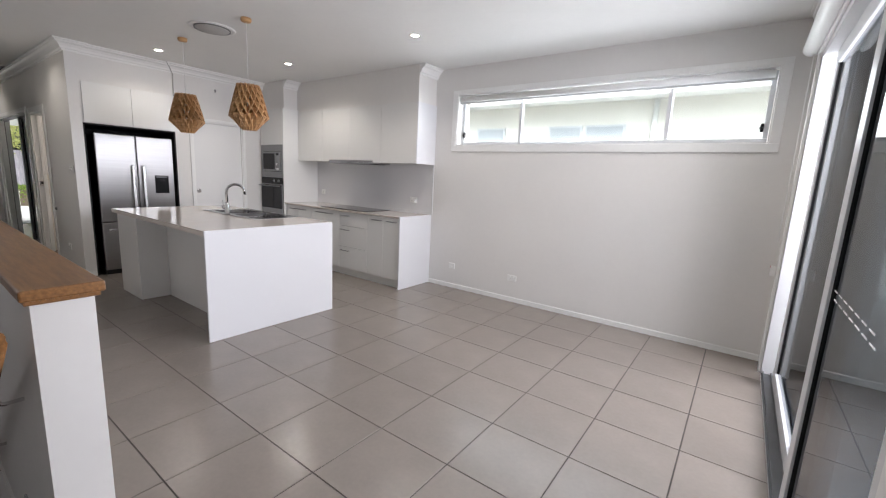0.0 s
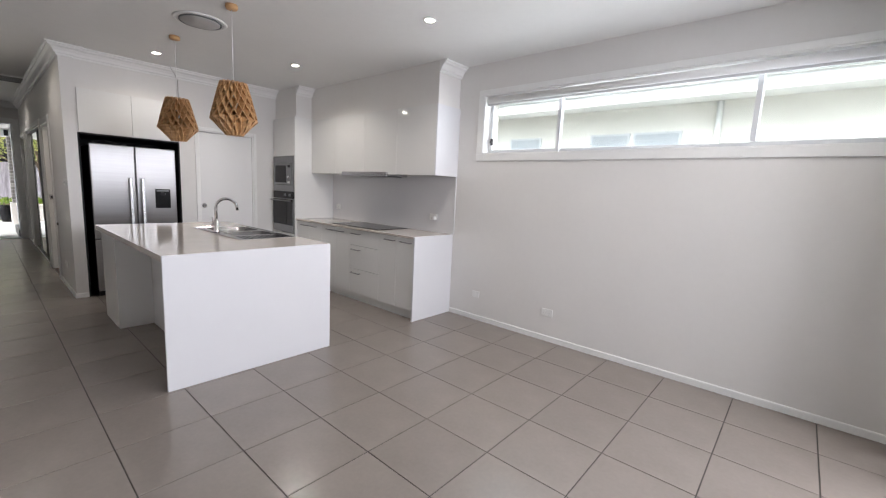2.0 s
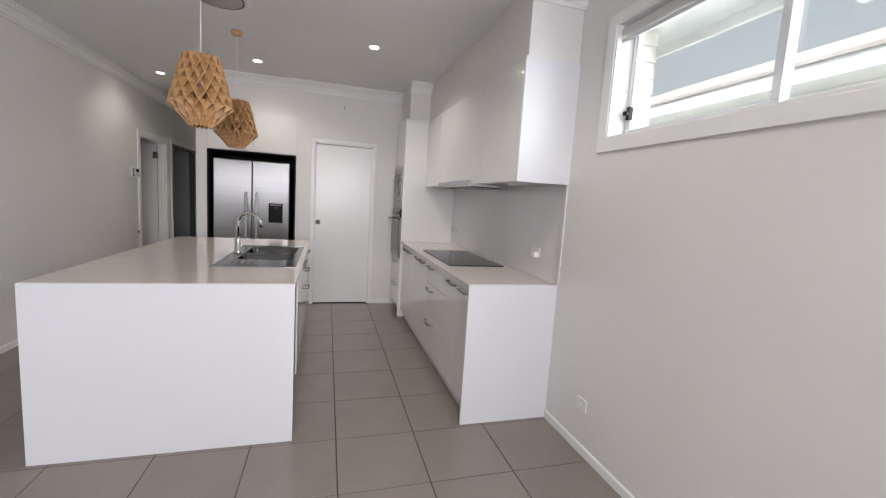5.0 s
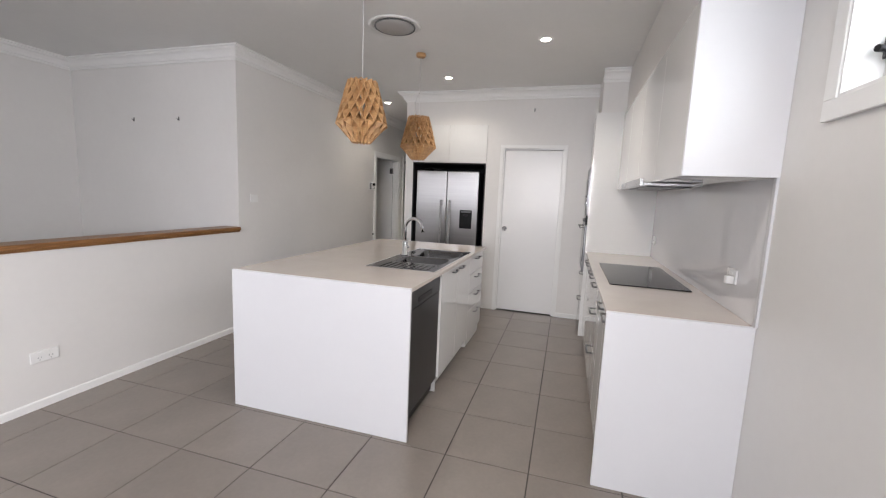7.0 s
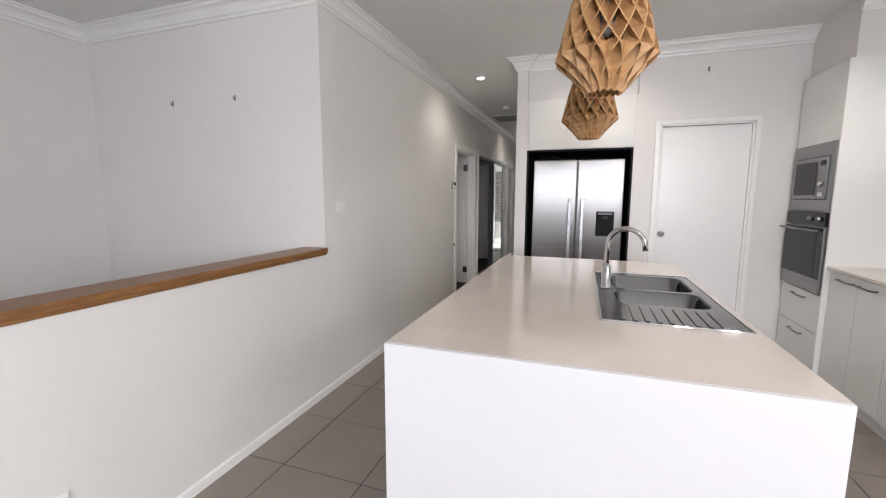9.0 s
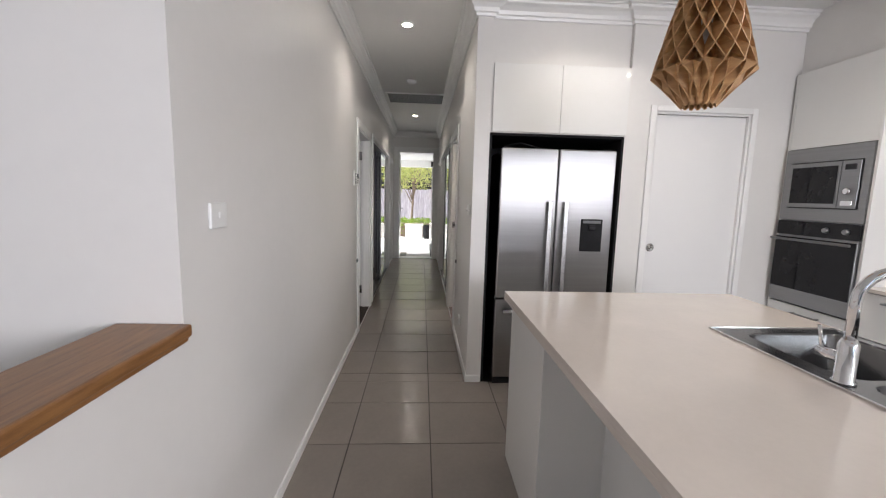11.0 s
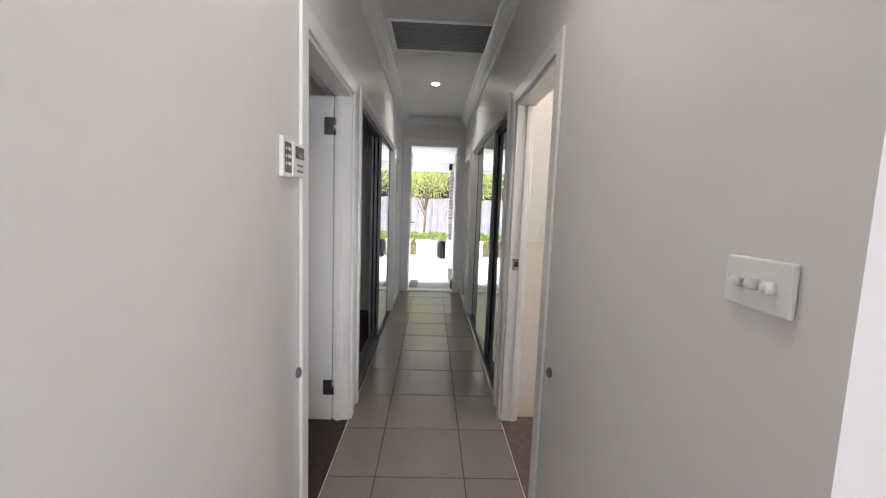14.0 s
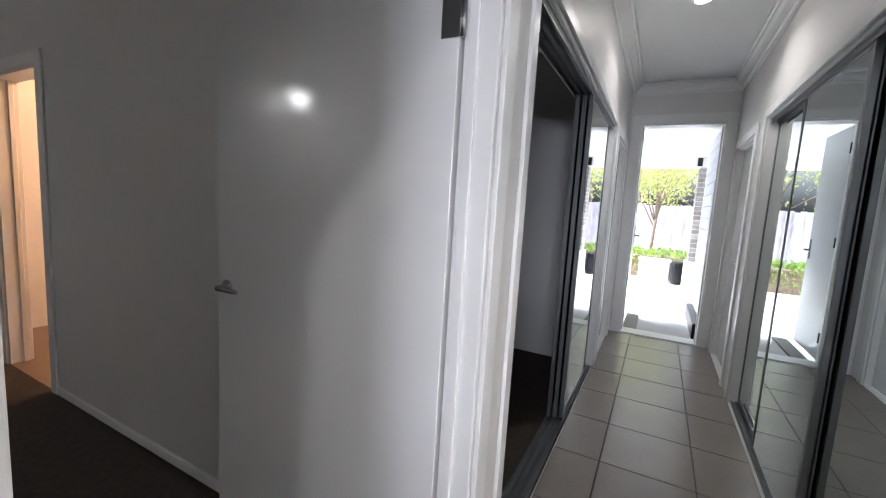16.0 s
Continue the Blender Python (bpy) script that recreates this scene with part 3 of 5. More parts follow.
part("control_strip", boxed(-3.035, IX1 - 0.024, 2.20, 2.238, 0.77, 0.875, 0.003), DARKSTEEL, dw)
part("grip", boxed(-2.85, -2.60, 2.239, 2.243, 0.79, 0.825, 0.002), BLACK, dw)
part("kickplate", boxed(-3.03, IX1 - 0.025, 2.17, 2.19, 0.012, 0.105), BLACK, dw)

# sink and tap
sink = thing("kitchen_sink", (-3.45, 1.98, TOP), "stainless steel double bowl sink with ribbed drainer", "sink")


def bowl(bm, x0, x1, y0, y1, z, depth, r=0.06, n=6):
    """A rounded bowl, open at the top."""
    rings = []
    for inset, dz in ((0.0, 0.0), (0.006, -0.006), (0.012, -depth * 0.8), (0.03, -depth * 0.96), (0.06, -depth)):
        ring = []
        for cx, cy, a0 in ((x1 - r, y1 - r, 0), (x0 + r, y1 - r, 90), (x0 + r, y0 + r, 180), (x1 - r, y0 + r, 270)):
            for k in range(n + 1):
                a = radians(a0 + 90 * k / n)
                ring.append(bm.verts.new((cx + (r - inset) * math.cos(a), cy + (r - inset) * math.sin(a), z + dz)))
        rings.append(ring)
    m = len(rings[0])
    for q0, q1 in zip(rings, rings[1:]):
        for k in range(m):
            bm.faces.new((q0[k], q0[(k + 1) % m], q1[(k + 1) % m], q1[k])).smooth = True
    bm.faces.new(rings[-1])
    return rings[0]


zs = TOP + 0.004
b1, b2 = (-3.93, -3.53, 1.80, 2.19), (-3.50, -3.20, 1.80, 2.19)
bm = bmesh.new()
box(bm, SX0 - 0.02, b1[0], SY0 - 0.02, SY1 + 0.02, TOP + 0.0005, zs)
box(bm, b1[0], b2[1], SY0 - 0.02, 1.80, TOP + 0.0005, zs)
box(bm, b1[0], b2[1], 2.19, SY1 + 0.02, TOP + 0.0005, zs)
box(bm, b1[1], b2[0], 1.80, 2.19, TOP + 0.0005, zs)
box(bm, b2[1], SX1 + 0.02, SY0 - 0.02, SY1 + 0.02, TOP + 0.0005, zs)
part("deck", bm, SINKSTEEL, sink)
bm = bmesh.new()
for a, b, c, d in ((SX0 - 0.022, SX1 + 0.022, SY0 - 0.024, SY0 - 0.018), (SX0 - 0.022, SX1 + 0.022, SY1 + 0.018, SY1 + 0.024), (SX0 - 0.024, SX0 - 0.018, SY0 - 0.018, SY1 + 0.018), (SX1 + 0.018, SX1 + 0.024, SY0 - 0.018, SY1 + 0.018)):
    box(bm, a, b, c, d, TOP + 0.0005, TOP + 0.008, 0.002)
part("rim", bm, CHROME, sink)
for b in (b1, b2):
    bm = bmesh.new()
    ring = bowl(bm, *b, zs, 0.17)
    corners = []
    for x, y in ((b[1], b[3]), (b[0], b[3]), (b[0], b[2]), (b[1], b[2])):
        corners.append(bm.verts.new((x, y, zs)))
    for k, c in enumerate(corners):
        seg = ring[k * 7:(k + 1) * 7]
        for p, q in zip(seg, seg[1:]):
            bm.faces.new((c, p, q))
    bw = part("bowl", bm, SINKSTEEL, sink)
    part("drain", turned(bmesh.new(), (b[0] + b[1]) / 2, (b[2] + b[3]) / 2, [(0.04, zs - 0.169), (0.04, zs - 0.165), (0.025, zs - 0.166)], 20), CHROME, bw)
for k in range(9):
    y = 1.80 + 0.043 * k
    part("drainer_rib", boxed(-3.15, -2.925, y, y + 0.016, zs - 0.001, zs + 0.004, 0.002), SINKSTEEL, sink)

tap = thing("kitchen_tap", (-3.52, 1.765, TOP), "chrome gooseneck mixer tap with side lever", "tap")
tx, ty = -3.52, 1.765
part("base", turned(bmesh.new(), tx, ty, [(0.028, zs), (0.028, zs + 0.006), (0.023, zs + 0.01), (0.023, zs + 0.11), (0.016, zs + 0.125)], 24), CHROME, tap)
arc = [(tx, ty, zs + 0.10), (tx, ty, zs + 0.23)] + [(tx + 0.024 * (1 - math.cos(a)), ty + 0.086 * (1 - math.cos(a)), zs + 0.23 + 0.088 * math.sin(a)) for a in [radians(d) for d in range(15, 166, 15)]]
arc.append((tx + 0.049, ty + 0.176, zs + 0.21))
part("spout", tube(bmesh.new(), arc, 0.0135, 16), CHROME, tap)
bm = tube(bmesh.new(), [(tx - 0.02, ty, zs + 0.065), (tx - 0.075, ty - 0.005, zs + 0.065)], 0.016, 14)
tube(bm, [(tx - 0.065, ty - 0.005, zs + 0.065), (tx - 0.078, ty - 0.01, zs + 0.14)], 0.005, 8)
part("lever", bm, CHROME, tap)

# back bench
BX0, BX1, BY = -4.82, -2.39, 3.285
bench = thing("kitchen_benchtop", (-3.6, 3.6, TOP), "polished cream stone kitchen benchtop", "benchtop")
part("top", boxed(BX0, BX1 - 0.0205, BY, YN - 0.001, TOP - 0.022, TOP, 0.002), STONE, bench)
part("end_panel", boxed(BX1 - 0.02, BX1, BY, YN - 0.001, 0.0, TOP, 0.001), PANEL, bench, "plain white end panel")


def base_unit(x0, x1, fronts, handles, label):
    u = thing("base_cabinet", ((x0 + x1) / 2, 3.6, 0), label, "cabinet", "kitchen base cabinets")
    part("body", boxed(x0 + 0.001, x1 - 0.001, BY + 0.045, YN - 0.005, 0.10, TOP - 0.024), GLOSS, u)
    part("kickboard", boxed(x0, x1, BY + 0.07, BY + 0.085, 0.0, 0.10), GLOSS, u)
    for k, (a, b, c, d) in enumerate(fronts):
        f = part("drawer_front" if len(handles) > 2 else "door", boxed(a + 0.0015, b - 0.0015, BY + 0.022, BY + 0.042, c, d, 0.0015), GLOSS, u)
        if k < len(handles):
            p, q, z = handles[k]
            bar_handle(f, (p, BY + 0.022, z), (q, BY + 0.022, z), (0, -1, 0))
    return u


base_unit(-2.99, -2.41, [(-2.99, -2.70, 0.105, 0.89), (-2.70, -2.41, 0.105, 0.89)], [(-2.88, -2.72, 0.845), (-2.62, -2.46, 0.845)], "white gloss base cabinet with two doors")
base_unit(-3.55, -2.99, [(-3.55, -2.99, 0.105, 0.41), (-3.55, -2.99, 0.415, 0.70), (-3.55, -2.99, 0.705, 0.89)], [(-3.50, -3.34, 0.36), (-3.50, -3.34, 0.65), (-3.50, -3.34, 0.845)], "white gloss base cabinet with three drawers")
base_unit(-4.18, -3.55, [(-4.18, -3.865, 0.105, 0.89), (-3.865, -3.55, 0.105, 0.89)], [(-4.05, -3.89, 0.845), (-3.84, -3.68, 0.845)], "white gloss base cabinet with two doors")
base_unit(-4.82, -4.18, [(-4.82, -4.50, 0.105, 0.89), (-4.50, -4.18, 0.105, 0.89)], [(-4.69, -4.53, 0.845), (-4.47, -4.31, 0.845)], "white gloss base cabinet with two doors")

hob = thing("cooktop", (-3.55, 3.6, TOP), "black glass cooktop set in the bench", "cooktop")
part("glass", boxed(-4.02, -3.09, 3.36, 3.83, TOP + 0.0005, TOP + 0.007, 0.002), HOBGLASS, hob)
sp = thing("splashback", (-3.6, YN, TOP), "glossy grey glass splashback", "splashback")
part("sheet", boxed(-4.82, -2.40, YN - 0.007, YN - 0.001, TOP + 0.001, 1.575), SPLASH, sp)
part("edge_trim", boxed(-2.40, -2.375, YN - 0.012, YN - 0.001, TOP + 0.001, 1.575), ALU, sp)

# wall cupboards and hood
WY = 3.535
n = 4
for k in range(n):
    a = -4.82 + k * (2.43 / n)
    b = a + 2.43 / n
    u = thing("wall_cupboard", ((a + b) / 2, 3.7, 1.575), "white gloss wall cupboard", "cabinet", "kitchen wall cupboards")
    part("body", boxed(a + 0.0005, b - 0.0005, WY + 0.02, YN - 0.008, 1.577, 2.313), GLOSS, u)
    part("door", boxed(a + 0.001, b - 0.001, WY, WY + 0.0185, 1.575, 2.313, 0.001), GLOSS, u)
part("side_panel", boxed(-2.39, -2.372, WY, YN - 0.001, 1.575, 2.313, 0.001), PANEL, u)
hood = thing("range_hood", (-3.55, 3.6, 1.57), "slim stainless slide-out range hood under the cupboards", "range hood")
part("body", boxed(-3.99, -3.10, 3.50, 3.82, 1.555, 1.574, 0.003), STEEL, hood)
part("front_bar", boxed(-3.99, -3.10, 3.475, 3.50, 1.550, 1.600, 0.004), STEEL, hood)
for a in (-3.93, -3.53):
    part("filter", boxed(a, a + 0.37, 3.53, 3.78, 1.549, 1.5545), DARKSTEEL, hood)

# tall oven unit
TX0, TX1, TY = -5.445, -4.822, 3.275
tall = thing("oven_tower", (-5.13, 3.55, 0), "tall white gloss cabinet holding microwave and oven", "cabinet")
part("side_panel", boxed(TX1 - 0.018, TX1, TY, YN - 0.001, 0.0, 2.333, 0.001), GLOSS, tall)
part("side_panel", boxed(TX0, TX0 + 0.018, TY + 0.002, YN - 0.001, 0.0, 2.333, 0.001), GLOSS, tall)
part("body", boxed(TX0 + 0.019, TX1 - 0.019, TY + 0.12, YN - 0.002, 0.10, 2.33), BLACK, tall)
part("kickboard", boxed(TX0 + 0.019, TX1 - 0.019, TY + 0.07, TY + 0.085, 0.0, 0.10), GLOSS, tall)
part("top_door", boxed(TX0 + 0.02, TX1 - 0.02, TY + 0.002, TY + 0.021, 1.80, 2.332, 0.0015), GLOSS, tall)
for z0, z1 in ((0.105, 0.40), (0.405, 0.69)):
    d = part("drawer_front", boxed(TX0 + 0.02, TX1 - 0.02, TY + 0.002, TY + 0.021, z0, z1, 0.0015), GLOSS, tall)
    bar_handle(d, (-5.22, TY + 0.002, z1 - 0.05), (-5.04, TY + 0.002, z1 - 0.05), (0, -1, 0))
AX0, AX1 = TX0 + 0.019, TX1 - 0.019
oven = thing("wall_oven", (-5.13, 3.3, 0.7), "stainless steel wall oven with black glass door", "oven")
part("body", boxed(AX0, AX1, TY + 0.0, TY + 0.11, 0.70, 1.30, 0.002), OVENSTEEL, oven)
dr = part("door", boxed(AX0 + 0.004, AX1 - 0.004, TY - 0.022, TY - 0.001, 0.705, 1.185, 0.004), OVENSTEEL, oven)
part("door_glass", boxed(AX0 + 0.008, AX1 - 0.008, TY - 0.026, TY - 0.0225, 0.81, 1.18, 0.001), BLACKGLASS, dr)
bm = tube(bmesh.new(), [(AX0 + 0.01, TY - 0.065, 1.165), (AX1 - 0.01, TY - 0.065, 1.165)], 0.009, 12)
for x in (AX0 + 0.06, AX1 - 0.06):
    tube(bm, [(x, TY - 0.02, 1.165), (x, TY - 0.065, 1.165)], 0.006, 8)
part("handle", bm, OVENSTEEL, dr, "steel bar handle")
cp = part("control_panel", boxed(AX0 + 0.004, AX1 - 0.004, TY - 0.020, TY - 0.001, 1.195, 1.295, 0.003), BLACKGLASS, oven)
for x in (-5.05, -4.92):
    k = turned(bmesh.new(), 0, 0, [(0.020, 0), (0.020, 0.004), (0.016, 0.018), (0.013, 0.02)], 20)
    bmesh.ops.transform(k, matrix=pose(x, TY - 0.0205, 1.245, 90), verts=k.verts)
    part("knob", k, OVENSTEEL, cp, "steel turning knob")
mw = thing("microwave", (-5.13, 3.3, 1.3), "built-in stainless steel microwave", "microwave")
bm = bmesh.new()
for a, b, c, d in ((AX0, AX1, 1.302, 1.385), (AX0, AX1, 1.70, 1.795), (AX0, AX0 + 0.045, 1.385, 1.70), (AX1 - 0.045, AX1, 1.385, 1.70)):
    box(bm, a, b, TY - 0.012, TY + 0.006, c, d)
part("trim_frame", bm, OVENSTEEL, mw)
part("gap", boxed(AX0 + 0.045, AX1 - 0.045, TY + 0.0, TY + 0.1, 1.385, 1.70), BLACK, mw)
dr = part("door", boxed(AX0 + 0.052, AX1 - 0.17, TY - 0.022, TY - 0.001, 1.392, 1.693, 0.003), OVENSTEEL, mw)
part("door_glass", boxed(AX0 + 0.075, AX1 - 0.19, TY - 0.0255, TY - 0.0225, 1.42, 1.665, 0.001), BLACKGLASS, dr)
cp = part("control_panel", boxed(AX1 - 0.167, AX1 - 0.052, TY - 0.022, TY - 0.001, 1.392, 1.693, 0.003), OVENSTEEL, mw)
part("display", boxed(AX1 - 0.145, AX1 - 0.075, TY - 0.0245, TY - 0.0225, 1.635, 1.67, 0.001), BLACKGLASS, cp)
k = turned(bmesh.new(), 0, 0, [(0.022, 0), (0.022, 0.004), (0.018, 0.018), (0.014, 0.02)], 20)
bmesh.ops.transform(k, matrix=pose(AX1 - 0.11, TY - 0.0225, 1.50, 90), verts=k.verts)
part("knob", k, CHROME, cp)
part("button", boxed(AX1 - 0.145, AX1 - 0.075, TY - 0.0255, TY - 0.0225, 1.41, 1.44, 0.001), CHROME, cp)

# fridge, its recess with shade put into the lining colour, and the cupboards above
rec = thing("fridge_recess", (-5.8, 1.55, 0), "recess round the fridge, its near-black lining carrying the shade", "recess")
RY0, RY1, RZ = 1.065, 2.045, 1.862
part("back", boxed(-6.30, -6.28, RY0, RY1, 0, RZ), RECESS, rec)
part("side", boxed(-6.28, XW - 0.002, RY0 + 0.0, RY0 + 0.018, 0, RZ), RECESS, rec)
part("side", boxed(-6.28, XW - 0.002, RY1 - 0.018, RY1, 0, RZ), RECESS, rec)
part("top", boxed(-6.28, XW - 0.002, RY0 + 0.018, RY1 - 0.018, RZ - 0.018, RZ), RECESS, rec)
for a, b in ((1.078, 1.560), (1.563, 2.048)):
    u = thing("overhead_cupboard", (-5.46, (a + b) / 2, 1.87), "white gloss cupboard door above the fridge", "cabinet", "cupboards above the fridge")
    # thin near-black sheet behind the doors darkens the gap between them
    part("body", boxed(XW + 0.0008, XW + 0.004, a + 0.004, b - 0.004, 1.872, 2.326), RECESS, u)
    part("door", boxed(XW + 0.004, XW + 0.017, a, b, 1.868, 2.33, 0.0015), GLOSS, u)
fr = thing("fridge", (-5.75, 1.56, 0), "brushed steel french door fridge with bottom freezer drawer", "fridge")
FX, FY0, FY1 = -5.405, 1.145, 1.975
part("body", boxed(-6.12, FX - 0.075, FY0 + 0.004, FY1 - 0.004, 0.04, 1.735, 0.004), DARKSTEEL, fr)
for a, b in ((FY0, 1.556), (1.562, FY1)):
    d = part("door", boxed(FX - 0.07, FX, a, b, 0.672, 1.755, 0.010), STEELV, fr)
    y = b - 0.055 if b < 1.6 else a + 0.055
    bm = boxed(FX + 0.035, FX + 0.049, y - 0.016, y + 0.016, 0.735, 1.385, 0.004)
    for z in (0.79, 1.33):
        box(bm, FX - 0.002, FX + 0.036, y - 0.008, y + 0.008, z - 0.012, z + 0.012)
    part("handle", bm, STEEL, d, "flat steel pull handle")
disp = part("dispenser", boxed(FX - 0.001, FX + 0.004, 1.745, 1.905, 1.03, 1.265, 0.004), RECESS, d, "black water dispenser")
part("spout", boxed(FX + 0.004, FX + 0.018, 1.80, 1.85, 1.19, 1.22, 0.004), BLACK, d)
part("dispenser_display", boxed(FX + 0.004, FX + 0.0055, 1.76, 1.89, 1.235, 1.255), GREYPLASTIC, d)
d = part("freezer_drawer", boxed(FX - 0.07, FX, FY0, FY1, 0.06, 0.662, 0.010), STEELV, fr)
bm = boxed(FX + 0.03, FX + 0.045, FY0 + 0.05, FY1 - 0.05, 0.565, 0.592, 0.004)
for y in (FY0 + 0.12, FY1 - 0.12):
    box(bm, FX - 0.002, FX + 0.031, y - 0.01, y + 0.01, 0.572, 0.586)
part("handle", bm, STEEL, d, "long steel pull handle")
part("kickplate", boxed(-5.55, FX - 0.03, FY0 + 0.01, FY1 - 0.01, 0.0, 0.055), BLACK, fr)
for y in (FY0 + 0.05, FY1 - 0.05):
    part("hinge_cover", boxed(FX - 0.16, FX - 0.03, y - 0.035, y + 0.035, 1.736, 1.765, 0.006), BLACK, fr)
bm = tube(bmesh.new(), [(-5.55, 1.20, 1.78), (-5.50, 1.30, 1.80), (-5.49, 1.36, 1.785), (-5.52, 1.45, 1.765), (-5.6, 1.52, 1.775)], 0.006, 8)
part("cable", bm, BLACK, fr)

# pantry door
pd = tagged(new("door_2"), "flush white sliding pantry door, closed", kind="structure")
pd.location = (XW, 2.62, 0)
part("leaf", boxed(XW - 0.058, XW - 0.022, 2.278, 2.962, 0.012, 2.03, 0.002), PANTRYW, pd)
k = turned(bmesh.new(), 0, 0, [(0.031, 0), (0.031, 0.003), (0.022, 0.005), (0.019, 0.001), (0.010, 0.001), (0.009, 0.004), (0.002, 0.004)], 24)
bmesh.ops.transform(k, matrix=pose(XW - 0.0215, 2.318, 1.06, 0, 90), verts=k.verts)
part("pull", k, CHROME, pd, "round chrome flush pull")
wall("wall_pantry_back", "x", -6.6, -6.5, HR + 0.11, YN, 0, H, label="plain pantry wall")

# ---------- pendants, downlights and ceiling fittings ----------


def pendant(x, y, label):
    """An egg-crate shade: two families of thin plywood slats that wind opposite ways and stand on edge."""
    p = thing("pendant_lamp", (x, y, 2.17), label, "pendant lamp", "pendants over the island")
    n, thick, deep = 16, 0.0042, 0.058
    pitch = math.tau / n
    upper = [(0.098 + 0.077 * u ** 0.92, 2.178 - 0.29 * u, 2.6 * pitch * u) for u in [k / 10 for k in range(11)]]
    lower = [(0.175 - 0.112 * u, 1.888 - 0.118 * u ** 1.12, pitch * (2.6 + 1.0 * u)) for u in [k / 5 for k in range(1, 6)]]
    line = upper + lower
    for side in (1, -1):
        for i in range(n):
            bm, rows = bmesh.new(), []
            for k, (r, z, turn) in enumerate(line):
                r0, z0, _ = line[max(k - 1, 0)]
                r1, z1, _ = line[min(k + 1, len(line) - 1)]
                along = Vector((r1 - r0, z1 - z0)).normalized()
                inward = Vector((along.y, -along.x))
                if k > 10:
                    inward = (inward + Vector((0.0, 0.7))).normalized()
                a = i * pitch + side * turn
                out, across = Vector((math.cos(a), math.sin(a), 0)), Vector((-math.sin(a), math.cos(a), 0))
                outer = Vector((x, y, 0)) + out * r + Vector((0, 0, z))
                reach = deep * (0.7 if k in (0, len(line) - 1) else 1.0)
                inner = outer + (out * inward.x + Vector((0, 0, inward.y))) * reach + across * side * 0.026
                w = across * thick / 2
                rows.append([bm.verts.new(v) for v in (outer - w, outer + w, inner + w, inner - w)])
            for q0, q1 in zip(rows, rows[1:]):
                for j in range(4):
                    bm.faces.new((q0[j], q0[(j + 1) % 4], q1[(j + 1) % 4], q1[j]))
            bm.faces.new(rows[0][::-1])
            bm.faces.new(rows[-1])
            part("slat", bm, PLY, p)
    part("top_ring", turned(bmesh.new(), x, y, [(0.02, 2.150), (0.075, 2.150), (0.075, 2.156), (0.02, 2.156)], 28), PLY, p)
    part("socket", turned(bmesh.new(), x, y, [(0.018, 2.166), (0.022, 2.15), (0.022, 2.08), (0.016, 2.07)], 16), PLASTIC, p)
    part("bulb", turned(bmesh.new(), x, y, [(0.012, 2.07), (0.028, 2.04), (0.032, 2.01), (0.024, 1.98), (0.006, 1.968)], 16), PLASTIC, p)
    part("cord", tube(bmesh.new(), [(x, y, 2.16), (x, y, H - 0.03)], 0.003, 8), PLASTIC, p)
    part("ceiling_rose", turned(bmesh.new(), x, y, [(0.044, H), (0.046, H - 0.018), (0.040, H - 0.032), (0.006, H - 0.036)], 24), PLY, p, "turned timber ceiling rose")


pendant(-4.08, 1.645, "openwork plywood lattice pendant nearer the fridge")
pendant(-2.87, 1.69, "openwork plywood lattice pendant over the sink end")


def downlight(x, y, watts=10):
    d = thing("downlight", (x, y, H), "recessed round downlight, lit", "downlight", "ceiling downlights")
    part("ring", turned(bmesh.new(), x, y, [(0.036, H - 0.002), (0.040, H - 0.008), (0.050, H - 0.007), (0.054, H - 0.0005)], 28), PLASTIC, d)
    part("lens", turned(bmesh.new(), x, y, [(0.034, H - 0.003), (0.034, H - 0.006)], 24), GLOW, d, "glowing lens")
    lamp("downlight_beam", "SPOT", look((x, y, H - 0.02), (x, y + 0.001, 0)), watts, (1.0, 0.90, 0.80), cone=145)


downlight(-4.86, 1.69, 12)
for x, y in ((-3.92, 2.79), (-1.79, 2.76), (0.35, 2.76)):
    downlight(x, y, 23)
for x, y in ((-5.95, 0.45), (-9.70, 0.45)):
    downlight(x, y, 9)

ac = thing("ceiling_diffuser", (-3.44, 1.66, H), "round dark ringed air diffuser in the ceiling", "air vent")
for name, m, profile in (
    ("outer_ring", PLASTIC, [(0.172, 0.004), (0.176, 0.012), (0.198, 0.009), (0.206, 0.0005)]),
    ("gap", BLACK, [(0.150, 0.003), (0.172, 0.003)]),
    ("inner_cone", GREYPLASTIC, [(0.148, 0.004), (0.150, 0.014), (0.160, 0.016), (0.160, 0.006)]),
    ("centre_disc", VENTGREY, [(0.002, 0.022), (0.140, 0.020), (0.148, 0.014), (0.148, 0.004)]),
):
    part(name, turned(bmesh.new(), -3.44, 1.66, [(r, H - dz) for r, dz in profile], 40), m, ac)
vent = thing("return_air_grille", (-8.45, 0.48, H), "dark return air grille in the hall ceiling", "air vent")
bm = bmesh.new()
for a, b, c, d in ((-8.75, -8.14, 0.08, 0.11), (-8.75, -8.14, 0.86, 0.89), (-8.75, -8.72, 0.11, 0.86), (-8.17, -8.14, 0.11, 0.86)):
    box(bm, a, b, c, d, H - 0.012, H - 0.0005, 0.003)
part("frame", bm, PLASTIC, vent)
part("backing", boxed(-8.72, -8.17, 0.11, 0.86, H - 0.003, H - 0.0005), RECESS, vent)
for k in range(18):
    x = -8.70 + k * 0.0295
    part("slat", boxed(x, x + 0.014, 0.11, 0.86, H - 0.010, H - 0.004), GREYPLASTIC, vent)
sm = thing("smoke_alarm", (-7.55, 0.45, H), "round white smoke alarm on the hall ceiling", "smoke alarm")
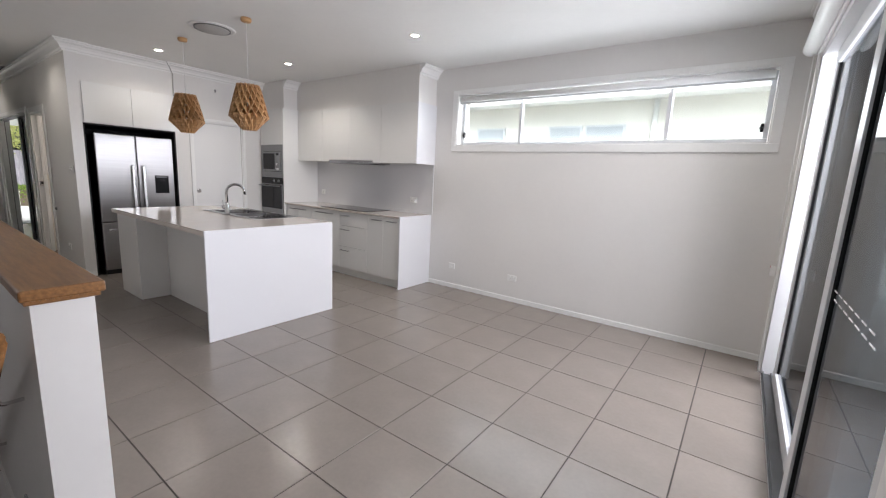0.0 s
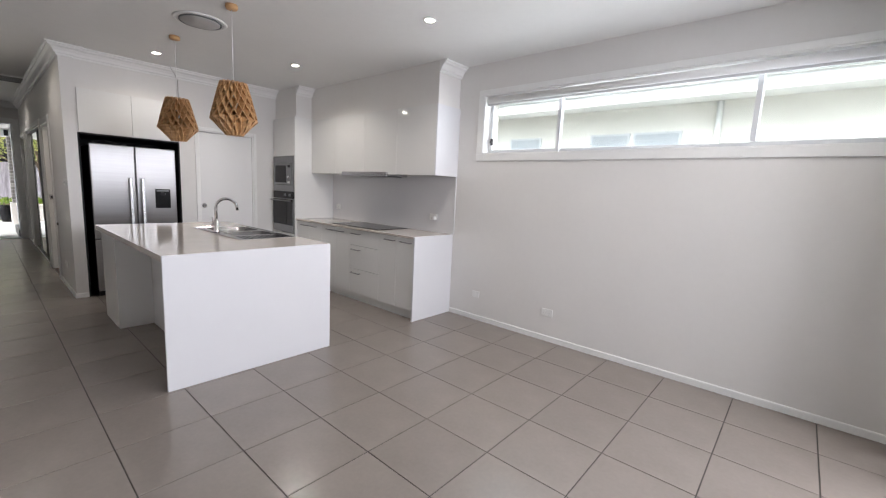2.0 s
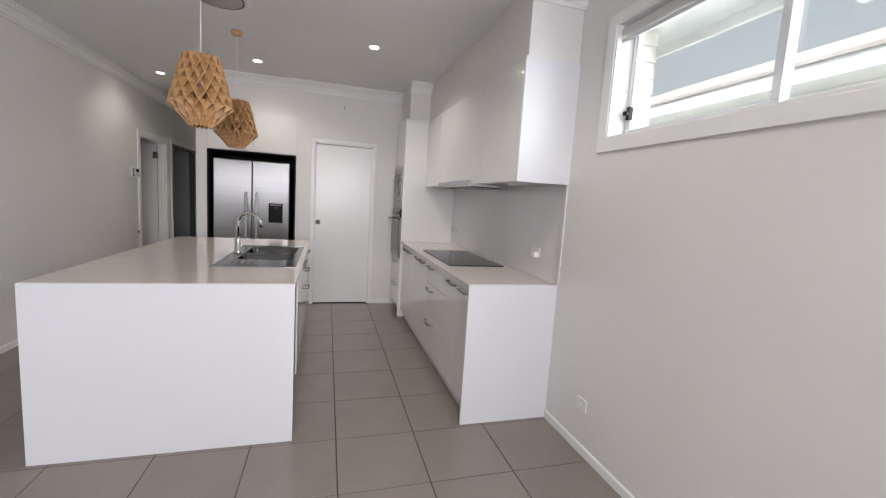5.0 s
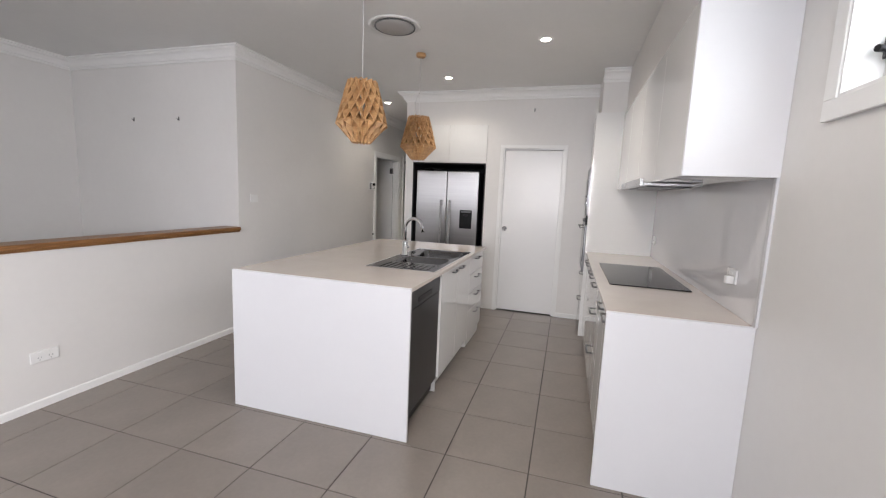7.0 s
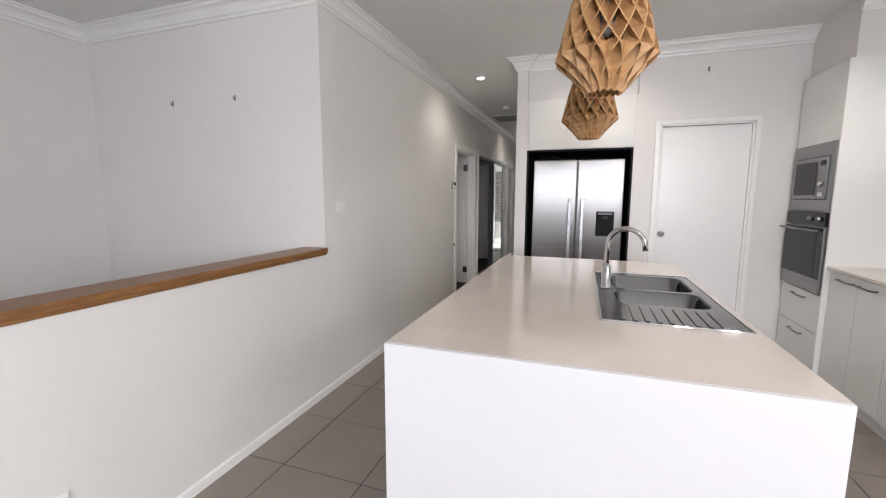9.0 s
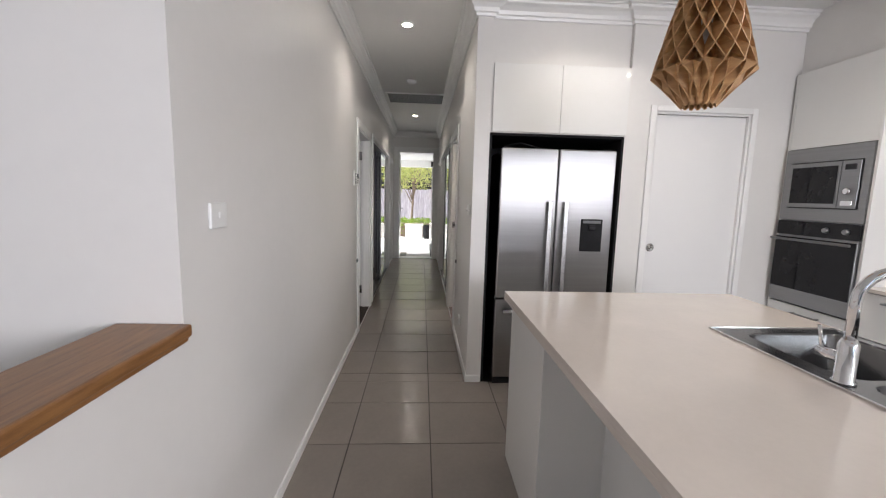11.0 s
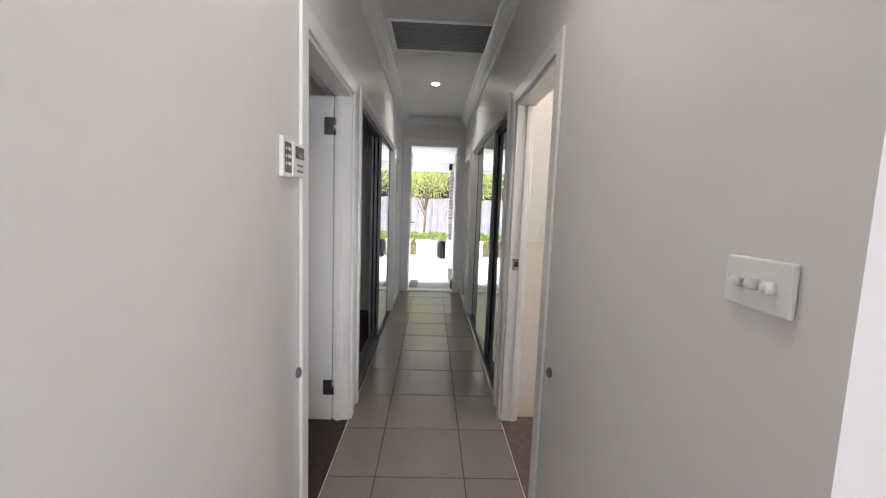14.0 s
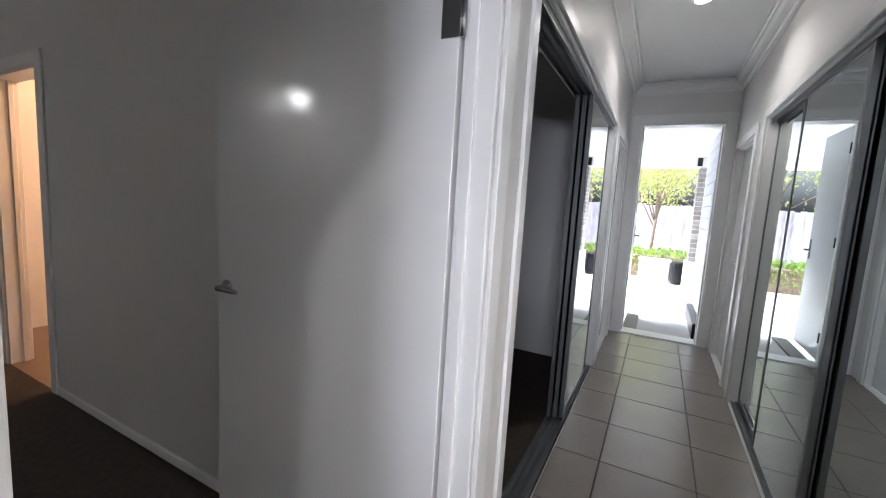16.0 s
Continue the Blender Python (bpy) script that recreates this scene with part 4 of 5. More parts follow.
part("body", turned(bmesh.new(), -7.55, 0.45, [(0.055, H - 0.0005), (0.055, H - 0.02), (0.045, H - 0.036), (0.01, H - 0.04)], 28), PLASTIC, sm)

# ---------- switches, outlets and small wall fittings ----------


def plate(name, at, normal, w, h, label, category, group, rockers=1, holes=False):
    """A wall plate on a wall that faces normal: 'x', '-x', 'y' or '-y'."""
    x, y, z = at
    t = thing(name, at, label, category, group)
    s = -1 if normal[0] == "-" else 1

    def slab(u0, u1, z0, z1, d0, d1, bevel):
        if normal[-1] == "y":
            return boxed(x + u0, x + u1, y + s * d0, y + s * d1, z + z0, z + z1, bevel)
        return boxed(x + s * d0, x + s * d1, y + u0, y + u1, z + z0, z + z1, bevel)
    part("plate", slab(-w / 2, w / 2, -h / 2, h / 2, 0.0005, 0.011, 0.003), PLASTIC, t)
    for k in range(rockers):
        u = (k - (rockers - 1) / 2) * w / (rockers + 0.6)
        zo = h * 0.22 if holes else 0
        part("rocker", slab(u - 0.007, u + 0.007, zo - 0.010, zo + 0.010, 0.011, 0.0155, 0.002), PLASTIC, t)
        if holes:
            for du, dz in ((-0.009, -0.006), (0.009, -0.006), (0, -0.022)):
                part("slot", slab(u + du - 0.0015, u + du + 0.0015, dz - 0.004, dz + 0.004, 0.011, 0.0116, 0), GREYPLASTIC, t)
    return t


plate("power_outlet", (-2.01, YN, 0.29), "-y", 0.09, 0.072, "small white aerial outlet low on the wall", "outlet", "wall outlets", 1)
plate("power_outlet", (-1.138, YN, 0.286), "-y", 0.116, 0.072, "white double power outlet low on the wall", "outlet", "wall outlets", 2, True)
plate("power_outlet", (-2.70, YN - 0.007, 1.10), "-y", 0.116, 0.072, "white double power outlet on the splashback", "outlet", "wall outlets", 2, True)
plate("power_outlet", (-4.66, YN - 0.007, 1.10), "-y", 0.09, 0.072, "white power outlet on the splashback", "outlet", "wall outlets", 1, True)
plate("power_outlet", (-1.96, HL, 0.335), "y", 0.15, 0.072, "white four-way power outlet on the half wall", "outlet", "wall outlets", 2, True)
plate("power_outlet", (-6.06, HR, 0.30), "-y", 0.116, 0.072, "white double power outlet low in the hall", "outlet", "wall outlets", 2, True)
plate("light_switch", (-3.80, HL, 1.33), "y", 0.10, 0.078, "white light switch beside the half wall", "light switch", "light switches", 1)
dimmer = plate("light_switch", (-5.60, HR, 1.305), "-y", 0.125, 0.078, "white dimmer plate with three round knobs in the hall", "light switch", "light switches", 0)
for u in (-0.03, 0.0, 0.03):
    k = turned(bmesh.new(), 0, 0, [(0.0095, 0), (0.0095, 0.010), (0.008, 0.013), (0.001, 0.0135)], 18)
    bmesh.ops.transform(k, matrix=pose(-5.60 + u, HR - 0.0112, 1.305, 90), verts=k.verts)
    part("knob", k, PLASTIC, dimmer)
plate("light_switch", (-7.62, 1.22, 1.27), "x", 0.116, 0.072, "white light switch inside the side room", "light switch", "light switches", 2)
plate("light_switch", (-10.36, HL, 0.55), "y", 0.07, 0.11, "small white wall plate near the entry", "light switch", "light switches", 1)
plug = thing("plug", (-2.66, YN - 0.03, 1.09), "white plug in the splashback outlet", "plug")
part("body", boxed(-2.68, -2.645, YN - 0.055, YN - 0.019, 1.065, 1.105, 0.006), PLASTIC, plug)

ctl = thing("air_conditioner_control", (-6.50, HL, 1.545), "white air conditioner controller with dark screen", "controller")
part("body", boxed(-6.565, -6.435, HL + 0.0005, HL + 0.017, 1.485, 1.605, 0.004), PLASTIC, ctl)
part("screen", boxed(-6.545, -6.455, HL + 0.0165, HL + 0.0185, 1.55, 1.592, 0.001), BLACKGLASS, ctl)
for r in range(2):
    for c in range(3):
        x, z = -6.525 + c * 0.024, 1.527 - r * 0.02
        part("button", boxed(x - 0.007, x + 0.007, HL + 0.0165, HL + 0.019, z - 0.004, z + 0.004, 0.001), GREYPLASTIC, ctl)
zc = thing("zone_control", (-6.37, HL, 1.545), "white zone controller with grey keypad", "controller")
part("body", boxed(-6.430, -6.342, HL + 0.0005, HL + 0.015, 1.48, 1.61, 0.004), PLASTIC, zc)
part("keypad", boxed(-6.418, -6.356, HL + 0.0145, HL + 0.0165, 1.495, 1.593, 0.002), GREYPLASTIC, zc)
for r in range(3):
    part("key", boxed(-6.411, -6.381, HL + 0.0165, HL + 0.0185, 1.567 - r * 0.024, 1.578 - r * 0.024, 0.001), PLASTIC, zc)
    part("lamp", boxed(-6.370, -6.362, HL + 0.0165, HL + 0.018, 1.568 - r * 0.024, 1.576 - r * 0.024), PLASTIC, zc)

for x, y, s in ((-6.52, HL, 1), (-6.58, HR, -1)):
    st = thing("door_stop", (x, y, 0.75), "small grey rubber door stop on the wall", "door stop", "hall door stops")
    k = turned(bmesh.new(), 0, 0, [(0.020, 0.0005), (0.020, 0.008), (0.014, 0.014), (0.004, 0.016)], 18)
    bmesh.ops.transform(k, matrix=pose(x, y, 0.75, -90 * s), verts=k.verts)
    part("button", k, GREYPLASTIC, st)


def wall_hook(x, y, z, label):
    h = thing("picture_hook", (x, y, z), label, "hook", "wall hooks")
    part("plate", boxed(x + 0.0005, x + 0.004, y - 0.008, y + 0.008, z - 0.02, z + 0.02, 0.001), STEEL, h)
    part("prong", tube(bmesh.new(), [(x + 0.003, y, z + 0.01), (x + 0.012, y, z - 0.012), (x + 0.02, y, z - 0.008), (x + 0.022, y, z + 0.004)], 0.003, 8), STEEL, h)


wall_hook(-3.6, -1.37, 2.10, "small steel picture hook on the stairwell wall")
wall_hook(-3.6, -0.76, 2.10, "small steel picture hook on the stairwell wall")
wall_hook(XW, 2.60, 2.50, "small steel picture hook above the pantry door")

# ---------- side rooms off the hall ----------
structure("ceiling_rooms", boxed(XH - 0.2, -3.75, -5.0, YS - 0.16, H + 0.001, H + 0.12), CEIL, "flat white ceiling of the side rooms")
structure("floor_bedroom", boxed(-7.60, -3.76, -4.6, HL - 0.004, -0.06, 0.004), CARPET, "dark brown carpet")
structure("floor_wardrobe", boxed(-10.255, -7.80, -0.85, HL - 0.004, -0.06, 0.003), CARPET, "dark carpet in the wardrobe")
wall("wall_bedroom_inner", "x", -7.72, -7.60, -4.6, HL - 0.16, 0, H, [(-3.75, -2.99, 0, 2.05)], label="grey-white painted bedroom wall")
wall("wall_bedroom_far", "y", -4.75, -4.6, -9.8, -3.6, 0, H, label="painted bedroom wall")
wall("wall_bedroom_east", "x", -3.9, -3.76, -4.6, YS - 0.15, 0, H, label="painted bedroom wall")
casing("door_frame_9", "x", -7.60, 1, -3.75, -2.99, 2.05, 0.13)
run("baseboard", SKIRT, (-7.60, -2.92), (-7.60, HL - 0.17), (1, 0), 0, 0, TRIM, "low white skirting board")
wall("wall_wardrobe_back", "y", -0.95, -0.85, -10.4, -7.721, 0, H, label="painted wardrobe back wall")
wall("wall_wardrobe_end", "x", -10.36, -10.26, -0.85, HL - 0.16, 0, H, label="painted wardrobe end wall")
structure("floor_ensuite", boxed(-9.7, -7.601, -4.6, -1.6, -0.06, 0.002), material("brown_floor_tile", (0.20, 0.14, 0.10), 0.35, vary=0.12, scale=5), "brown tiled ensuite floor")
wall("wall_ensuite_far", "x", -9.8, -9.7, -4.6, -1.6, 0, H, [(-4.2, -3.0, 1.15, 2.1)], mat=WARMTILE, label="cream tiled ensuite wall")
wall("wall_ensuite_side", "y", -1.6, -1.5, -9.8, -7.72, 0, H, mat=WARMTILE, label="cream tiled ensuite wall")
ew = tagged(new("window_2"), "frosted ensuite window", kind="structure")
ew.location = (-9.75, -3.6, 1.15)
bm = bmesh.new()
for a, b, c, d in ((-4.2, -3.0, 1.15, 1.19), (-4.2, -3.0, 2.06, 2.10), (-4.2, -4.16, 1.19, 2.06), (-3.04, -3.0, 1.19, 2.06), (-3.62, -3.58, 1.19, 2.06)):
    box(bm, -9.78, -9.72, a, b, c, d, 0.002)
part("window_frame", bm, ALU, ew)
g = part("pane", boxed(-9.755, -9.75, -4.16, -3.04, 1.19, 2.06), GLASS, ew)
g.visible_shadow = False


def ceiling_lamp(x, y, watts, color, label, glow=None):
    c = thing("ceiling_light", (x, y, H), label, "ceiling light")
    part("base", turned(bmesh.new(), x, y, [(0.12, H - 0.0005), (0.12, H - 0.02), (0.11, H - 0.022)], 28), PLASTIC, c)
    part("diffuser", turned(bmesh.new(), x, y, [(0.11, H - 0.022), (0.10, H - 0.05), (0.06, H - 0.065), (0.01, H - 0.07)], 28), glow or WARMGLOW, c)
    lamp("ceiling_light_glow", "POINT", pose(x, y, H - 0.12), watts, color, soft=0.1)


ceiling_lamp(-8.6, -3.2, 24, (1.0, 0.50, 0.22), "round warm ceiling light in the ensuite")
ceiling_lamp(-4.3, -4.25, 2.2, (1.0, 0.93, 0.85), "round white ceiling light in the bedroom", BEDGLOW)
ceiling_lamp(-7.0, 2.1, 11, (1.0, 0.87, 0.74), "round warm ceiling light in the side room")

structure("floor_side_room", boxed(-7.62, -6.6, HR + 0.004, 3.9, -0.06, 0.003), material("brown_mat", (0.14, 0.10, 0.085), 0.8, vary=0.2, scale=20, bump=0.4), "brown floor of the side room")
wall("wall_side_room", "x", -7.74, -7.62, HR + 0.11, YN, 0, H, label="off-white wall of the side room")
structure("side_room_dado", boxed(-7.6195, -7.611, HR + 0.112, YN, 0.004, 1.19, 0.002), WARMTILE, "pale tiled dado of the side room")


def flush_door(name, x0, x1, y0, y1, label, lever=None):
    d = tagged(new(name), label, kind="structure")
    d.location = ((x0 + x1) / 2, (y0 + y1) / 2, 0)
    part("leaf", boxed(x0, x1, y0, y1, 0.012, 2.02, 0.002), DOORW, d)
    return d


# bedroom door, open into the room
d = flush_door("door_3", -7.548, -7.511, -1.15, -0.147, "flush white bedroom door, open")
bm = turned(bmesh.new(), 0, 0, [(0.026, 0), (0.026, 0.006), (0.011, 0.01), (0.011, 0.045)], 20)
bmesh.ops.transform(bm, matrix=pose(-7.5105, -1.09, 1.0, 0, 90), verts=bm.verts)
tube(bm, [(-7.469, -1.09, 1.0), (-7.469, -1.035, 1.0), (-7.471, -0.985, 0.998)], [0.012, 0.010, 0.008], 12)
part("door_handle", bm, STEEL, d, "dark steel lever handle")
for z in (0.23, 1.85):
    bm = boxed(-7.5105, -7.507, -0.20, -0.143, z - 0.05, z + 0.05, 0.001)
    tube(bm, [(-7.514, -0.138, z - 0.05), (-7.514, -0.138, z + 0.05)], 0.007, 10)
    part("hinge", bm, STEEL, d, "steel butt hinge")
d = flush_door("door_4", -11.275, -10.485, HL - 0.085, HL - 0.05, "flush white door near the entry, closed")
d = flush_door("door_5", -11.355, -10.545, HR + 0.045, HR + 0.08, "flush white door near the entry, closed")
bm = turned(bmesh.new(), 0, 0, [(0.026, 0), (0.026, 0.006), (0.011, 0.01), (0.011, 0.045)], 20)
bmesh.ops.transform(bm, matrix=pose(-10.61, HR + 0.0445, 1.0, 90), verts=bm.verts)
tube(bm, [(-10.61, HR + 0.004, 1.0), (-10.72, HR + 0.004, 1.0)], 0.009, 10)
part("door_handle", bm, STEEL, d, "steel lever handle")
k = thing("strike_plate", (-7.517, HR + 0.06, 1.05), "square steel strike on the door jamb", "strike plate")
part("plate", boxed(-7.5578, -7.555, HR + 0.02, HR + 0.075, 1.015, 1.085, 0.001), STEEL, k)
part("slot", boxed(-7.555, -7.554, HR + 0.035, HR + 0.058, 1.035, 1.065), BLACK, k)


def mirror_panel(parent, x0, x1, y, side):
    """A framed mirror leaf; side is the way that the mirror faces along y."""
    z0, z1, w = 0.022, 2.058, 0.026
    bm = bmesh.new()
    for a, b, c, d in ((x0, x0 + w, z0, z1), (x1 - w, x1, z0, z1), (x0 + w, x1 - w, z0, z0 + 0.04), (x0 + w, x1 - w, z1 - 0.03, z1)):
        box(bm, a, b, y - 0.013, y + 0.013, c, d, 0.003)
    p = part("panel", bm, DARKALU, parent)
    part("mirror", boxed(x0 + w, x1 - w, y + side * 0.004, y + side * 0.009, z0 + 0.04, z1 - 0.03), MIRROR, p, "clear mirror sheet")
    part("backing", boxed(x0 + w, x1 - w, y - side * 0.008, y + side * 0.0035, z0 + 0.04, z1 - 0.03), RECESS, p)


def wardrobe(name, x0, x1, at, side, panels, label):
    d = tagged(new(name), label, kind="structure")
    d.location = ((x0 + x1) / 2, at, 0)
    ys = [at - side * (0.035 + 0.036 * k) for k in range(3)]
    lo, hi = min(ys) - 0.02, max(ys) + 0.02
    bm = boxed(x0 + 0.024, x1 - 0.024, lo, hi, 0.0035, 0.008)
    for y in ys:
        for s in (-0.014, 0.014):
            box(bm, x0 + 0.024, x1 - 0.024, y + s - 0.002, y + s + 0.002, 0.008, 0.020)
    part("floor_track", bm, DARKALU, d, "grey metal floor track")
    bm = boxed(x0 + 0.024, x1 - 0.024, lo, hi, 2.07, 2.077)
    for y in ys:
        for s in (-0.016, 0.016):
            box(bm, x0 + 0.024, x1 - 0.024, y + s - 0.002, y + s + 0.002, 2.045, 2.07)
    part("head_track", bm, DARKALU, d, "grey metal head track")
    for a, b, k in panels:
        mirror_panel(d, a, b, ys[k], side)


wardrobe("door_6", -10.26, -7.80, HL, 1, [(-10.00, -9.135, 0), (-9.98, -9.12, 1), (-10.23, -9.105, 2)], "mirrored wardrobe doors slid open on a dark closet")
wardrobe("door_7", -10.18, -7.80, HR, -1, [(-8.64, -7.83, 1), (-9.42, -8.60, 0), (-10.15, -9.38, 1)], "closed mirrored wardrobe sliding doors")
wall("wall_wardrobe_right", "y", HR + 0.12, HR + 0.2, -10.4, -7.75, 0, H, label="plain wall behind the wardrobe")

# ---------- entry and street side ----------
ed = tagged(new("door_8"), "pale entry door, standing open outwards", kind="structure")
ed.location = (-11.75, 0.09, 0)
lf = part("leaf", boxed(-12.55, -11.765, 0.045, 0.083, 0.02, 2.32, 0.003), DOORW, ed)
for z in (0.25, 1.2, 2.1):
    part("hinge", boxed(-11.764, -11.755, 0.050, 0.10, z - 0.05, z + 0.05, 0.002), BLACK, ed)
bm = boxed(-12.50, -12.46, 0.083, 0.089, 0.98, 1.20, 0.002)
tube(bm, [(-12.48, 0.088, 1.08), (-12.48, 0.135, 1.08), (-12.37, 0.138, 1.08)], 0.009, 10)
part("door_handle", bm, BLACK, lf, "black lever handle")
structure("door_sill", boxed(XH - 0.22, XH - 0.002, 0.095, 0.835, -0.02, 0.012, 0.004), ALU, "pale metal door sill")

# ground all round the house, up to the horizon
bm = bmesh.new()
for a, b, c, d in ((-400, -11.76, -400, 400), (1.52, 400, -400, 400), (-11.76, 1.52, 4.18, 400), (-11.76, 1.52, -400, -4.9)):
    box(bm, a, b, c, d, -0.2, -0.05)
structure("ground", bm, CONCRETE, "pale concrete ground")

clad = tagged(new("wall_porch"), "grey horizontal board cladding beside the entry", kind="structure")
clad.location = (-12.8, 0.95, 0)
part("backing", boxed(-13.9, -11.76, 0.93, 1.03, -0.05, 2.47), DARKALU, clad)
CLAD = material("grey_board_paint", (0.34, 0.35, 0.38), 0.6, vary=0.08, scale=4, bump=0.15, random_tone=0.05)
for k in range(16):
    z = -0.03 + k * 0.155
    part("board", boxed(-13.9, -11.762, 0.905, 0.929, z, z + 0.149, 0.004), CLAD, clad)
# the cladding's dark base plinth, standing slightly proud of the boards
step = thing("porch_wall_plinth", (-12.6, 0.85, -0.05), "low dark plinth along the porch wall", "box")
part("body", boxed(-13.3, -12.0, 0.82, 0.903, -0.05, 0.13, 0.01), BLACK, step)
# black strip on the ground stands in for the shadow at the leaf's foot
shadow_strip = thing("door_foot_shadow", (-12.3, 0.15, -0.05), "flat black strip in place of the open door's shadow", "mat")
part("shadow_slab", boxed(-12.75, -11.85, 0.09, 0.24, -0.05, -0.03, 0.006), BLACK, shadow_strip)
structure("porch_ceiling", boxed(-15.45, -11.76, -0.9, 2.2, 2.47, 2.56), CEIL, "white porch ceiling")
structure("porch_beam", boxed(-15.75, -15.45, -0.9, 2.2, 2.27, 2.62, 0.004), TRIM, "white porch beam")

pier = thing("brick_pier", (-15.6, 1.08, -0.05), "grey brick pier on a white plinth", "pier")
PX, PY = -15.6, 1.08
part("plinth", boxed(PX - 0.22, PX + 0.22, PY - 0.22, PY + 0.22, -0.05, 0.52, 0.01), POTW, pier)
part("core", boxed(PX - 0.172, PX + 0.172, PY - 0.172, PY + 0.172, 0.52, 2.269), MORTAR, pier)
for c in range(20):
    z = 0.53 + c * 0.0865
    for y in (-1, 1):
        s = 0.115 if c % 2 else 0.0
        part("brick", boxed(PX + 0.05, PX + 0.182, PY + (y * 0.093 - 0.086), PY + (y * 0.093 + 0.086), z, z + 0.076, 0.004) if not c % 2 else boxed(PX + 0.06, PX + 0.182, PY + (-0.182 if y < 0 else -0.055), PY + (-0.067 if y < 0 else 0.182), z, z + 0.076, 0.004), BRICK, pier)
        part("brick", boxed(PX - 0.182 + (0.12 if y > 0 else 0), PX + (-0.068 if y < 0 else 0.045), PY - 0.182, PY - 0.06, z, z + 0.076, 0.004), BRICK, pier)
pl = thing("porch_lamp", (-15.43, 0.90, 2.3), "small dark wall lamp on the porch beam", "wall lamp")
part("body", boxed(-15.449, -15.37, 0.86, 0.94, 2.29, 2.44, 0.008), BLACK, pl)


def leaf_mass(bm, count, place, size):
    """Many small bent leaves, each at a place and turn of its own."""
    for _ in range(count):
        p = Vector(place())
        m = Euler((random.uniform(0, 6.3), random.uniform(0, 6.3), random.uniform(0, 6.3))).to_matrix()
        s = size * random.uniform(0.6, 1.4)
        q = [bm.verts.new(p + m @ Vector(v) * s) for v in ((-0.5, 0, 0), (0, -0.28, 0.08), (0.5, 0, 0), (0, 0.28, 0.08))]
        bm.faces.new(q)


hedge = thing("hedge", (-17.0, 0.3, -0.05), "low clipped bright green hedge", "hedge", kind="stuff")
bm = bmesh.new()
leaf_mass(bm, 5200, lambda: (random.uniform(-17.5, -16.65), random.uniform(-2.6, 2.4), -0.05 + 0.62 * math.sqrt(random.random()) + 0.05 * noise.noise((random.random() * 9, 1, 2))), 0.075)
part("leaves", bm, LEAF, hedge)
bm = boxed(-17.4, -16.75, -2.5, 2.3, -0.05, 0.42)
part("inner_twigs", bm, BARK, hedge)

pt = thing("planter", (-16.25, 0.35, -0.05), "long pale rectangular planter", "planter")
bm = bmesh.new()
box(bm, -16.55, -16.2, 0.06, 0.64, -0.05, 0.40, 0.012)
part("tub", bm, POTW, pt)
part("rim", boxed(-16.57, -16.18, 0.04, 0.66, 0.385, 0.42, 0.008), POTW, pt)
bp = thing("black_pot", (-16.15, 0.76, -0.05), "glazed black round pot", "pot")
part("tub", turned(bmesh.new(), -16.15, 0.78, [(0.09, -0.05), (0.125, 0.05), (0.14, 0.2), (0.125, 0.36), (0.115, 0.40), (0.13, 0.42), (0.105, 0.42), (0.10, 0.34)], 28), BLACKGLASS, bp)

fence = thing("paling_fence", (-19.2, 0, -0.05), "weathered grey timber paling fence", "fence")
part("rail", boxed(-19.30, -19.24, -7, 7, 0.25, 0.33), FENCE, fence)
part("rail", boxed(-19.30, -19.24, -7, 7, 1.25, 1.33), FENCE, fence)
for k in range(116):
    y = -7 + k * 0.12
    part("paling", boxed(-19.238 + 0.012 * (k % 2), -19.22 + 0.012 * (k % 2), y, y + 0.125, -0.05, 1.63 + random.uniform(-0.02, 0.02)), FENCE, fence)


def tree(x, y, h, spread, count, label):
    t = thing("tree", (x, y, -0.05), label, "tree", "garden trees")
    bm = tube(bmesh.new(), [(x, y, -0.05), (x + 0.03, y + 0.04, h * 0.25), (x - 0.03, y + 0.10, h * 0.5), (x, y + 0.05, h * 0.8)], [0.05, 0.04, 0.03, 0.012], 8)
    tips = []
    for k in range(9):
        a, z = k * 2.4, h * random.uniform(0.28, 0.6)
        tip = Vector((x + math.cos(a) * spread * random.uniform(0.4, 0.9), y + math.sin(a) * spread * random.uniform(0.4, 0.9), z + h * random.uniform(0.2, 0.42)))
        tube(bm, [(x, y + 0.06, z), Vector((x, y + 0.06, z)).lerp(tip, 0.5) + Vector((0, 0, 0.08)), tip], [0.022, 0.014, 0.006], 6)
        tips.append(tip)
    part("trunk", bm, BARK, t)
    bm = bmesh.new()

    def near_tip():
        c = random.choice(tips)
        return [c[i] + random.gauss(0, spread * 0.26) for i in range(3)]
    leaf_mass(bm, count, near_tip, 0.11)
    part("crown", bm, LEAF2, t)


tree(-18.2, 0.2, 3.6, 0.8, 800, "small open garden tree before the fence")
tree(-21.0, -1.2, 4.2, 1.9, 3500, "leafy tree behind the fence")
tree(-21.5, 1.6, 4.0, 1.9, 3500, "leafy tree behind the fence")
tree(-18.4, 2.3, 3.2, 0.8, 300, "small open garden tree before the fence")

# out of view: added to block direct sun from the sliding door
structure("unseen_patio_ceiling", boxed(1.52, 5.2, -2.5, 4.1, 2.62, 2.75), CEIL, "unseen white patio ceiling added to keep the sun out")

# ---------- the neighbour's house beyond the window ----------
nb = thing("neighbour_house", (-1.5, 8.2, -0.05), "pale rendered house next door with white windows", "house")
part("wall", boxed(-9, 6, 8.0, 8.3, -0.05, 3.05), RENDER, nb)
part("eave", boxed(-9.3, 6.3, 7.5, 8.0, 3.0, 3.05), TRIM, nb)
